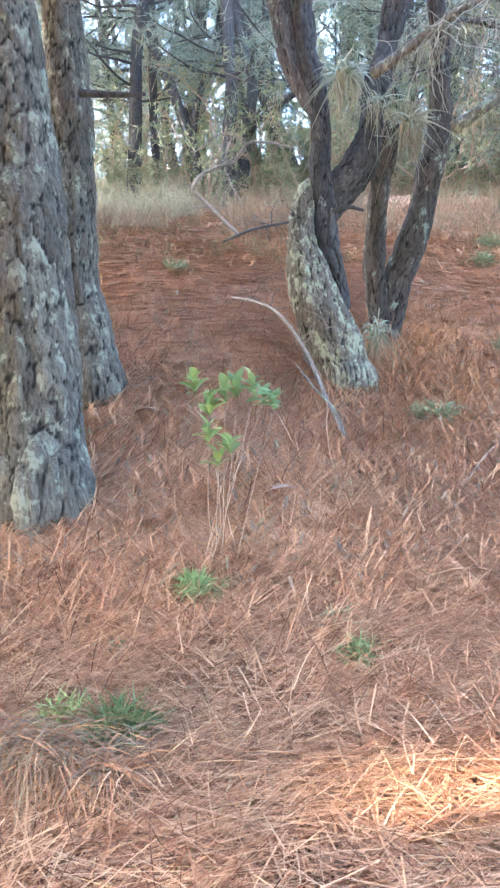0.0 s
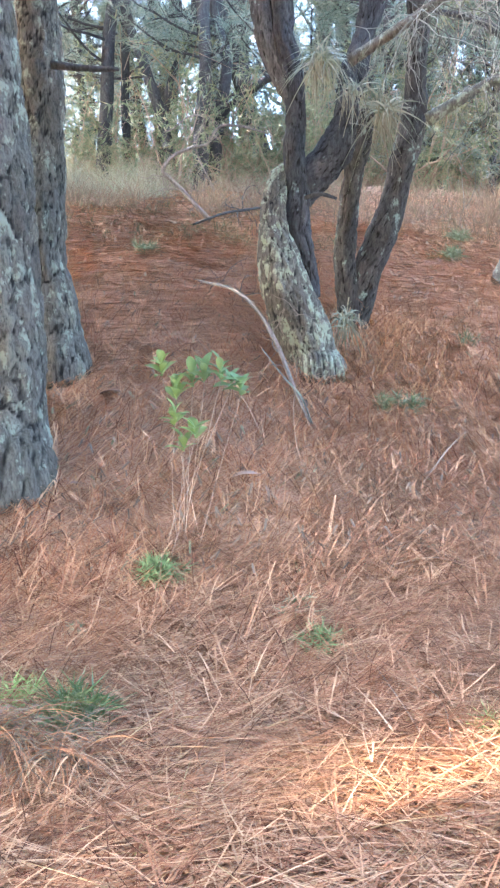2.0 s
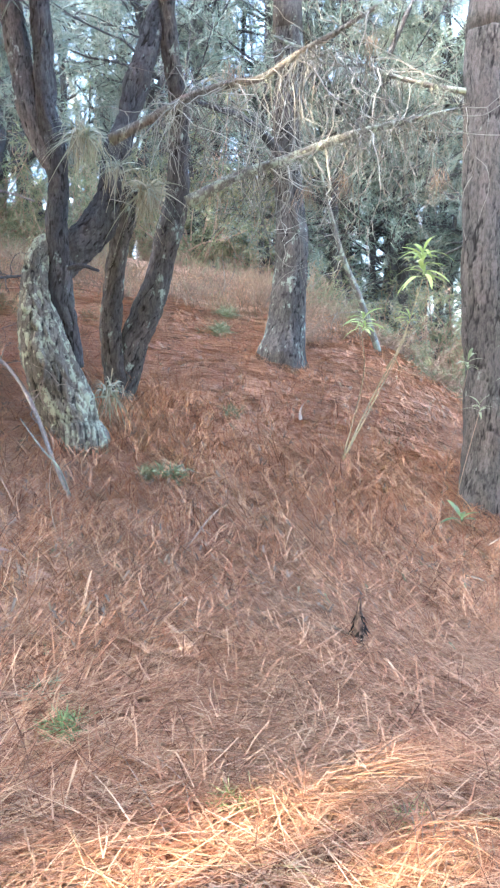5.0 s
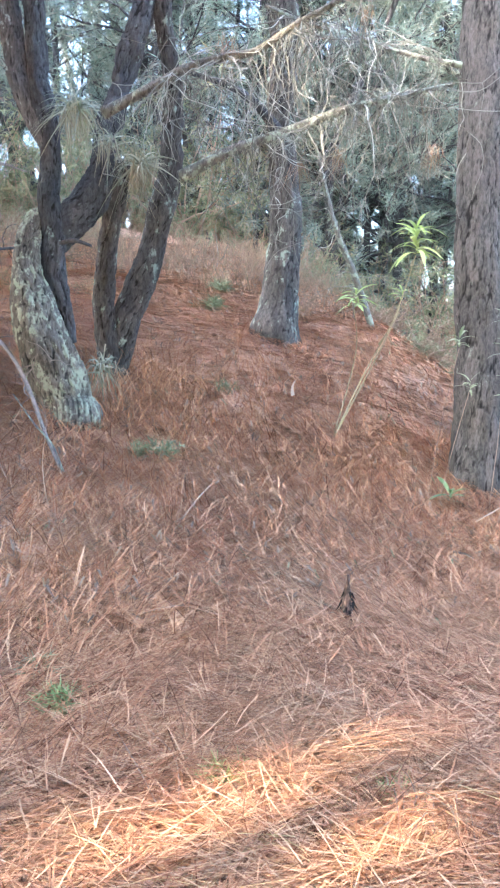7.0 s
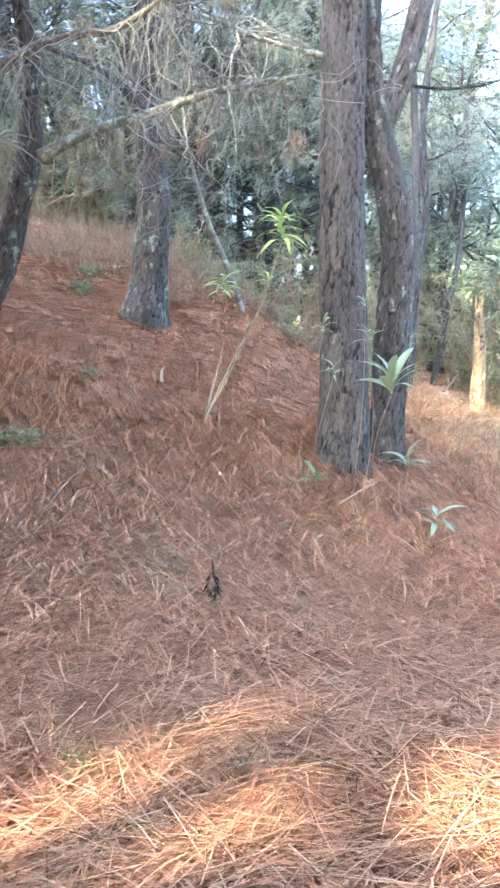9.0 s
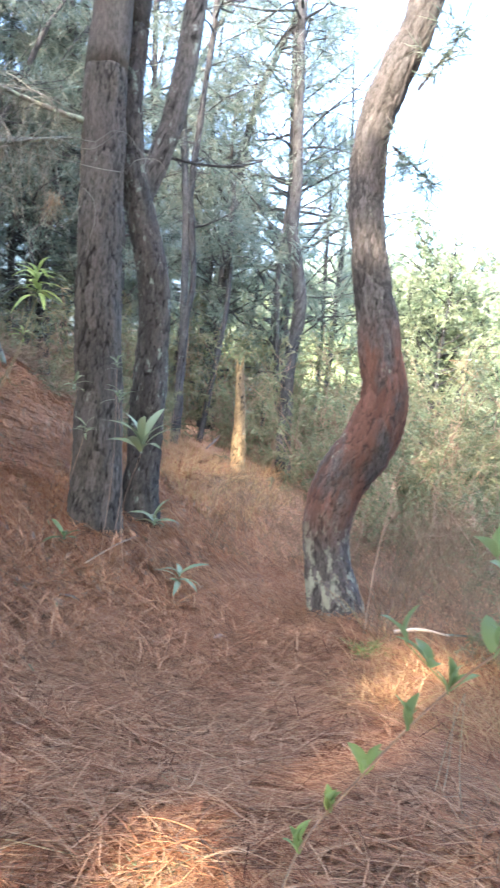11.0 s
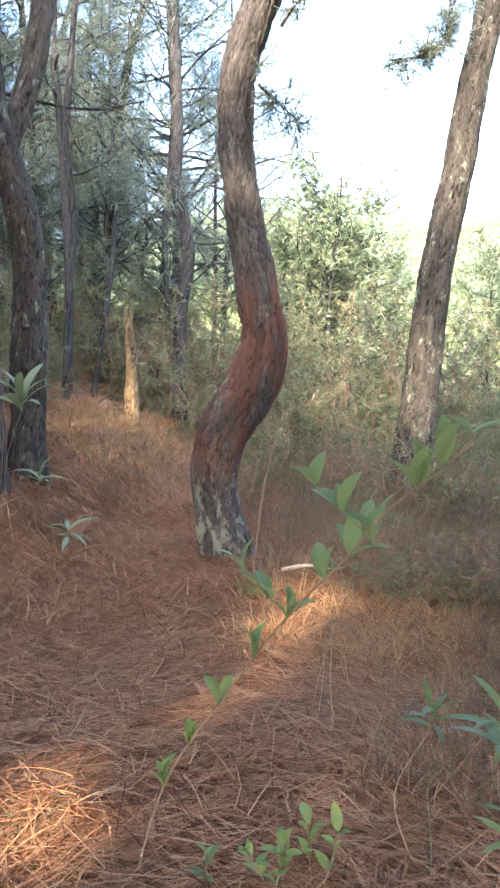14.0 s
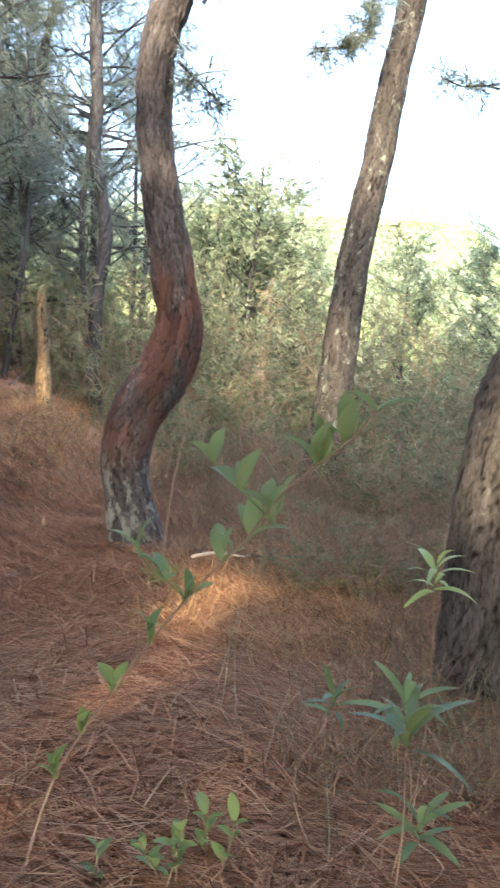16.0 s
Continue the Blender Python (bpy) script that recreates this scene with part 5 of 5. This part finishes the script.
grass_clump((5.16, 6.19), 0.50, 260, STRAW, "orange dry grass in the sun near a stump", 0.8, 0.006)
grass_clump((6.09, 6.59), 0.45, 240, STRAW, "sunlit dry grass round the broken stump", 0.8, 0.006)
grass_clump((7.55, 7.41), 0.45, 240, STRAW, "sunlit grass and twigs beside a stump", 0.8, 0.006)



def dry_stalks(spots, label):
    """Thin bare upright stalks, each a thing."""
    for p in spots:
        root = new("dry_stalk")
        g = on_ground(p, -0.03)
        part("stalk", tube(wander(g, (rnd(-0.3, 0.3), rnd(-0.3, 0.3), 1), rnd(0.4, 0.8), 0.003, 0.0015, 6, 0.14), 0.05, 5), STEM_BROWN, root)
        tagged(root, label, "stalk", "bare stalks")


LEAN_STALK = [(4.26, 2.89, 0.09, 0.014), (4.32, 2.90, 0.44, 0.013), (4.38, 2.90, 0.73, 0.011), (4.45, 2.88, 0.98, 0.007)]
stalk = new("dry_stalk")
part("stalk", tube([(*sunk(LEAN_STALK[0]), 0.007)] + [(*p[:3], p[3] * 0.45) for p in LEAN_STALK[1:]], 0.05, 7, 0.002), STEM_BROWN, stalk)
tagged(stalk, "pale dry pole leaning against an S-curved pine", "stalk", "bare stalks")
dry_stalks([(0.23, 4.47), (0.44, 4.24)], "thin pale dry stalk standing in the litter")
for foot, middle, tip in (((2.92, 1.25), (2.93, 1.30, 0.27), (2.98, 1.34, 0.52)), ((2.95, 1.38), (2.995, 1.386, 0.242), (3.03, 1.41, 0.45)), ((2.97, 1.43), (3.02, 1.425, 0.245), (3.09, 1.41, 0.47)), ((2.48, 0.60), (2.50, 0.62, 0.18), (2.51, 0.65, 0.33))):
    stalk = new("dry_stalk")
    part("stalk", tube([(*on_ground(foot, -0.03), 0.0024), (*middle, 0.002), (*tip, 0.0012)], 0.04, 6, 0.0008), PALE_GRASS, stalk)
    tagged(stalk, "thin straw-coloured bent stalk in the litter", "stalk", "bare stalks")

# ---- bromeliads on the forked tree ----
RNG = np.random.default_rng(106)
def bromeliad(at, size, count, label):
    root = new("bromeliad")
    base = np.array(at) + RNG.normal(size=(count, 3)) * 0.02
    way = RNG.normal(size=(count, 3)) * np.array([1, 1, 0.5]) + np.array([0, 0, 0.75])
    sag = np.zeros((count, 3))
    sag[:, 2] = -rnd(0.5, 1.5, count)
    part("leaf_rosette", blades(base, way, size * rnd(0.6, 1.25, count), 0.014, sag * 0.8, 7, None, 0.08), BROMELIAD, root)
    n = count
    sag = RNG.normal(size=(n, 3)) * 0.1
    part("dead_leaf_fringe", blades(np.array(at) + RNG.normal(size=(n, 3)) * 0.04, RNG.normal(size=(n, 3)) * 0.3 + np.array([0, 0, -1.0]), size * rnd(0.4, 1.0, n), 0.010, sag, 5, None, 0.1), PALE_GRASS, root)
    tagged(root, label, "bromeliad", "bromeliads")


bromeliad((0.70, 5.40, 2.87), 0.28, 90, "spiky grey-green bromeliad with straw-coloured hanging leaves")
bromeliad((1.13, 5.54, 2.58), 0.30, 90, "pale green bromeliad growing on a dark stem")
bromeliad((0.96, 5.56, 2.71), 0.28, 34, "small grey bromeliad tuft on the bark")
bromeliad((0.84, 5.36, 1.23), 0.26, 40, "grassy green tuft at the foot of the lichened trunk")


def dead_tuft(at, label):
    """A hanging brush of brown dead needles."""
    n = 60
    base = np.array(at) + RNG.normal(size=(n, 3)) * 0.03
    ob = part("dead_needle_tuft", blades(base, RNG.normal(size=(n, 3)) * 0.35 + np.array([0, 0, -1]), 0.2 * rnd(0.6, 1.1, n), 0.004, np.zeros((n, 3)), 2), DRY_WEED)
    tagged(ob, label, "needles", "dead needle tufts")


for at in ((3.31, 5.46, 2.83), (2.83, 5.66, 3.79), (2.52, 5.38, 2.73), (2.25, 5.45, 2.65), (1.62, 5.12, 3.29)):
    dead_tuft(at, "brush of brown dead needles caught in bare twigs")

# ---- sticks, stubs and scraps on the ground ----
def stick(ctrl, label, mat=DEADWOOD, twigs=0, name="fallen_stick"):
    root = new(name)
    part("wood", tube(ctrl, 0.04, 10, 0.003), mat, root)
    if twigs:
        part("twig_spray", dead_twigs(ctrl, twigs, 0.4, 0.1, 0.005), mat, root, kind="stuff")
    tagged(root, label, "stick", "fallen sticks")


STICK_A = [(0.51, 4.53, 0.68, 0.010), (0.43, 4.72, 0.90, 0.015), (0.36, 5.02, 1.12, 0.018), (0.27, 5.46, 1.31, 0.017), (0.12, 6.09, 1.45, 0.017), (-0.18, 6.61, 1.53, 0.012)]
STICK_B = [(-0.03, 7.95, 2.09, 0.022), (-0.16, 7.97, 2.23, 0.022), (-0.27, 8.04, 2.36, 0.019), (-0.42, 8.07, 2.51, 0.019), (-0.47, 8.08, 2.56, 0.017), (-0.43, 8.09, 2.65, 0.017), (-0.33, 8.16, 2.74, 0.017), (-0.17, 8.22, 2.80, 0.017), (-0.04, 8.23, 2.83, 0.014), (0.02, 8.24, 2.92, 0.014), (0.10, 8.26, 3.00, 0.014), (0.27, 8.26, 3.00, 0.014), (0.53, 8.35, 2.95, 0.009)]
stick([(*p[:3], p[3] * 0.75) for p in STICK_A], "curved grey dead branch lying on the slope", STICK_WOOD, 12)
stick(STICK_B, "pale bent dead branch at the top of the bank", STICK_WOOD, 14)
stick([(*(-0.20, 7.89, 2.05), 0.010), (*(-0.03, 7.90, 2.11), 0.012), (*(0.12, 7.96, 2.16), 0.012), (*(0.33, 8.02, 2.19), 0.013), (*(0.54, 8.08, 2.22), 0.012)], "dark dead branch lying on the bank", BARK_DARK, 5)
stick([(*(-0.46, 8.35, 2.97), 0.006), (*(-0.37, 8.36, 3.00), 0.008), (*(-0.22, 8.37, 3.11), 0.008), (*(-0.06, 8.37, 3.10), 0.008), (*(-0.14, 8.33, 2.87), 0.007), (*(-0.13, 8.31, 2.72), 0.007), (*(0.02, 8.15, 2.39), 0.006)], "thin pale crooked twig standing on the bank", STICK_WOOD, 8)
stick([(*(0.52, 4.53, 0.69), 0.006), (*(0.46, 4.56, 0.85), 0.006), (*(0.38, 4.68, 0.94), 0.005), (*(0.27, 5.01, 1.09), 0.004)], "thin pale twig across a fallen branch")


def lying(a, b, r, label, mat=None, up=0.03):
    a, b = on_ground(a, up), on_ground(b, up)
    mid = (np.array(a) + np.array(b)) / 2 + RNG.normal(size=3) * 0.03
    mid[2] = float(height(mid[0], mid[1])) + up + 0.02
    stick([(*a, r), (*mid, r * 0.9), (*b, r * 0.5)], label, mat or (STICK_WOOD if r > 0.006 else STEM_BROWN))


lying((4.27, 2.66), (4.52, 2.44), 0.011, "short pale broken stick in sunlit grass", BARK_STRIP, 0.13)
lying((4.51, 2.50), (4.98, 1.97), 0.007, "thin grey stick lying in dry grass", DEADWOOD, 0.12)
lying((1.52, 4.82), (1.09, 4.21), 0.005, "thin pale twig on the needle litter")
lying((0.51, 2.79), (0.62, 2.08), 0.0026, "long thin twig lying across the litter")
lying((0.75, 3.47), (1.18, 3.35), 0.003, "thin straight twig on fallen needles")
lying((2.82, 4.14), (2.91, 4.02), 0.008, "short white stick near a pine foot")
lying((3.09, 4.31), (3.71, 4.63), 0.005, "thin bare twig sloping to the litter", up=0.12)
lying((6.29, 7.16), (7.60, 8.50), 0.012, "pale forked twig beside the stump", up=0.2)
lying((0.64, 2.64), (0.65, 2.16), 0.0026, "thin brown twig in the needle litter")
lying((-0.18, 9.04), (0.59, 9.39), 0.010, "dark twig on the bank")

stub = new("broken_stub")
foot = np.array(on_ground((1.77, 3.40), -0.03))
part("stub_wood", tube([(*foot, 0.052), (*(foot + (0.002, 0.004, 0.06)), 0.036), (*(foot + (0.006, 0.012, 0.13)), 0.020), (*(foot + (0.004, 0.012, 0.20)), 0.011), (*(foot + (0.008, 0.015, 0.27)), 0.004)], 0.012, 16, 0.012, 0.010, 2.0, 14.0), STUB_WOOD, stub)
a, up = rnd(0, 6.28, 46), rnd(0.03, 0.20, 46)
out = np.stack([np.cos(a), np.sin(a), np.zeros(46)], 1)
part("scale_tuft", blades(foot + out * (0.05 - 0.16 * up)[:, None] + np.stack([0 * up, 0 * up, up], 1), out * 0.32 + np.array([0, 0, -1.0]), 0.050 * rnd(0.5, 1.2, 46), 0.014, out * 0.25, 2), STUB_WOOD, stub)
tagged(stub, "dark pointed broken stub standing in the needles", "stub")

curl = new("bark_curl")
c0 = on_ground((2.40, 5.86), 0.06)
part("strip", blades([c0, c0], [(-0.2, 0.1, 1.0), (-0.25, 0.1, 1.0)], 0.17, 0.034, [(0.45, 0, -0.2), (0.45, 0, -0.2)], 6), BARK_STRIP, curl)
tagged(curl, "pale curled strip of bark on the slope", "bark")


def dead_leaf(xy, size, label):
    g = on_ground(xy, 0.03)
    me = leaf_mesh("dead_leaf", size, size * 0.5, DRY_LEAF, 0.12, 0.10)
    ob = new("dead_leaf", me)
    ob.matrix_basis = Matrix.Translation(g) @ Matrix.Rotation(rnd(0, 6.28), 4, "Z") @ Matrix.Rotation(0.15, 4, "X")
    tagged(ob, label, "leaf", "dead leaves")


dead_leaf((0.02, 4.04), 0.17, "large tan dead leaf on the litter")
dead_leaf((-0.11, 5.26), 0.15, "curled tan dead leaf on the slope")
dead_leaf((-0.72, 4.78), 0.14, "grey dead leaf near a pine foot")
dead_leaf((3.60, 3.40), 0.13, "pale pink dead leaf on the path")
dead_leaf((-0.81, 3.99), 0.08, "small white dead leaf by a trunk")


# ---- grass and low scrub, uncounted ----
RNG = np.random.default_rng(107)
def sward(name, n, inside, size, width, mat, label, up=1.0):
    """Loose standing grass over a stretch of the plan, in bunches."""
    m = n // 14
    c = inside(m)
    c = np.repeat(c, 14, 0) + RNG.normal(size=(m * 14, 2)) * 0.07
    base = np.stack([c[:, 0], c[:, 1], height(c[:, 0], c[:, 1]) - 0.01], 1)
    k = len(base)
    way = RNG.normal(size=(k, 3)) * np.array([0.45, 0.45, 0.2]) + np.array([0, 0, up])
    sag = RNG.normal(size=(k, 3)) * 0.22
    sag[:, 2] = -rnd(0.1, 0.7, k)
    ob = part(name, blades(base, way, size * rnd(0.4, 1.25, k), width, sag, 4, None, 0.2), mat)
    tagged(ob, label, "grass", kind="stuff")


def sector(y0, y1, d0, d1):
    """Spots between two headings and two distances."""
    def spots(m):
        a, d = np.radians(rnd(y0, y1, m)), rnd(d0, d1, m)
        return np.stack([d * np.sin(a), d * np.cos(a)], 1)
    return spots


sward("bank_grass", 3600, sector(-16, -3, 9.6, 11.4), 0.6, 0.007, PALE_GRASS, "pale dry grass along the top of the bank")
sward("bank_grass", 1600, sector(-3, 8, 10.4, 12.0), 0.5, 0.007, PALE_GRASS, "thin pale grass under the trees on the bank")
sward("bank_grass", 1500, sector(-14, -5, 8.8, 9.9), 0.42, 0.006, DRY_WEED, "rusty brown dry weeds on the bank")
sward("bank_weeds", 3000, sector(-13, 9, 7.6, 11.4), 0.2, 0.008, SHRUB, "low green weeds scattered over the bank")
sward("bank_grass", 6500, sector(-1, 26, 8.7, 11.2), 0.52, 0.006, DRY_WEED, "thin dry grass at the top of the slope")
sward("slope_grass", 800, sector(8, 16, 5.2, 6.4), 0.35, 0.005, NEEDLE, "brown dry grass round the forked tree")
sward("slope_grass", 1400, sector(14, 34, 5.6, 8.6), 0.22, 0.005, NEEDLE, "sparse brown grass on the needle slope")
sward("stump_grass", 2400, sector(37, 47, 7.4, 10.2), 0.35, 0.006, STRAW, "sunlit straw-coloured grass round a broken stump")
sward("scrub_grass", 5000, sector(42, 60, 6.6, 10.5), 0.40, 0.005, DRY_WEED, "brown dry grass and twigs under the trees")
sward("scrub_grass", 11000, sector(56, 86, 5.0, 9.0), 0.6, 0.005, DRY_WEED, "tall dry grass and weeds beside the path")
sward("scrub_grass", 3500, sector(56, 86, 6.2, 10.0), 0.5, 0.007, SHRUB, "olive green weeds mixed with dry grass")
sward("valley_grass", 6500, sector(70, 96, 2.9, 6.0), 0.42, 0.005, DRY_WEED, "brown dry weeds in the shade beside the path")
sward("valley_grass", 1700, sector(76, 96, 3.2, 6.5), 0.4, 0.006, SHRUB, "dark green weeds in the shade beside the path")

sward("path_grass", 1500, sector(56, 67, 3.9, 5.2), 0.30, 0.0045, STRAW, "reddish straw grass standing along the edge of the path", 0.7)
sward("path_grass", 900, sector(66, 73, 4.0, 5.2), 0.34, 0.0045, STRAW, "dry yellow grass beside the scrub", 0.9)


# ---- fallen needles ----
RNG = np.random.default_rng(108)
def needles(name, n, xr, yr, length, width, lift, mat, label, dens=None, segs=3):
    """Needles in small bundles, lying over one another."""
    x, y = rnd(*xr, n), rnd(*yr, n)
    if dens is not None:
        keep = rnd(0, 1, n) < dens(x, y)
        x, y = x[keep], y[keep]
    per = 2
    m = len(x)
    flow = np.array([noise.noise(Vector((a * 0.8, b * 0.8, 5.0))) for a, b in zip(x, y)]) * 0.35 - 0.95 * np.arctan2(x - 0.3, y + 0.4)
    loose = 0.78
    a = np.repeat(flow + RNG.normal(size=m) * loose + math.pi * RNG.integers(0, 2, m), per) + RNG.normal(size=m * per) * 0.16
    x, y = np.repeat(x, per), np.repeat(y, per)
    tilt = np.repeat(np.abs(RNG.normal(size=m)) * 0.045 + 0.01, per) + RNG.normal(size=m * per) * 0.03
    z = height(x, y) + rnd(0.010, lift + 0.008, m * per)
    way = np.stack([np.cos(a), np.sin(a), tilt], 1)
    L = length * np.repeat(rnd(0.55, 1.25, m), per)
    e = 0.1
    gx = (height(x + e, y) - height(x - e, y)) / (2 * e)
    gy = (height(x, y + e) - height(x, y - e)) / (2 * e)
    way[:, 2] += way[:, 0] * gx + way[:, 1] * gy
    sag = RNG.normal(size=(m * per, 3)) * np.array([0.07, 0.07, 0.0])
    sag[:, 2] = -np.abs(RNG.normal(size=m * per)) * 0.045 - tilt * 0.8
    wide = width * (0.85 + 0.055 * np.hypot(x, y)) * rnd(0.7, 1.3, m * per)
    ob = part(name, blades(np.stack([x, y, z], 1), way, L, wide, sag, segs, (0.1, 0.2, 1.0), 0.6), mat)
    tagged(ob, label, "needles", kind="stuff")


def close(x, y):
    d = np.hypot(x - 0.3, y + 0.2)
    return np.clip(1.45 - d / 7.5, 0.15, 1.0)


needles("fallen_needles", 92000, (-2.4, 6.8), (-0.9, 8.5), 0.22, 0.0046, 0.04, NEEDLE, "long reddish brown fallen pine needles", close, 2)
needles("fallen_needles", 22000, (-1.6, 4.6), (-0.6, 3.6), 0.27, 0.0043, 0.07, NEEDLE, "upper layer of long reddish brown fallen pine needles", close)


def slope(x, y):
    return np.where((y > 3.2) & (height(x, y) > 0.1), 1.0, 0.15)


needles("fallen_needles", 13000, (0.4, 5.4), (1.0, 5.6), 0.26, 0.0044, 0.06, NEEDLE, "loose long needles lying across the path", None, 2)
needles("slope_needles", 36000, (-2.6, 6.5), (3.0, 10.5), 0.25, 0.0042, 0.045, NEEDLE, "matted reddish brown needles on the slope", slope, 2)
needles("slope_litter", 15000, (-2.6, 6.5), (3.4, 10.5), 0.075, 0.011, 0.06, DRY_WEED, "dark scraps of bark and broken twigs on the slope", slope, 1)

# ---- the gaps between the trunks behind, and the last unseen pines added for shade ----
for yaw, far, size in ((-12, 15.0, 1.3), (-8, 15.5, 1.3), (11, 14.2, 1.5), (14.5, 13.2, 1.4), (17.5, 14.8, 1.6), (20, 13.0, 1.45), (22.5, 14.4, 1.6), (24, 12.6, 1.4), (27, 15.2, 1.6), (30, 14.5, 1.5), (25, 13.0, 1.1), (28, 12.4, 1.2), (31, 13.6, 1.2), (36, 13.2, 1.2), (39.5, 14.2, 1.3), (40.8, 12.8, 1.15), (45, 13.8, 1.25), (47.5, 15.5, 1.2)):
    x, y = polar(yaw, far)
    copy_thing(young[int(far) % 3], Matrix.Translation((x, y, float(height(x, y)))) @ Matrix.Rotation(far, 4, "Z") @ Matrix.Scale(size, 4))
for yaw, far in ((-15, 13.5), (-11, 14.0), (-7.5, 12.2), (-4, 14.5)):
    x, y = polar(yaw, far)
    copy_thing(woods[int(far * 2) % 5], Matrix.Translation((x, y, float(height(x, y)))) @ Matrix.Rotation(far * 3, 4, "Z"))
for x, y in ((-2.4, 4.0), (-4.6, 4.2), (-5.2, 1.6), (-3.9, 3.35), (5.4, 0.0), (3.7, -1.3), (-5.2, 10.0), (-3.6, 8.9), (-5.6, 7.4), (-11.6, 0.2), (-3.3, 3.5), (-4.2, 2.2), (-5.9, 5.0)):
    shade_pine(x, y)


# ---- the litter under the trees round about ----
def outlying(x, y):
    inside = (x > -2.2) & (x < 6.6) & (y > -0.7) & (y < 8.2)
    return np.where(inside, 0.0, np.clip(1.5 - np.hypot(x - 1.5, y - 3.0) / 9.0, 0.0, 1.0))


needles("fallen_needles", 42000, (-8.0, 10.0), (-6.5, 9.0), 0.26, 0.0066, 0.04, NEEDLE, "reddish brown needle litter under the trees round about", outlying, 2)
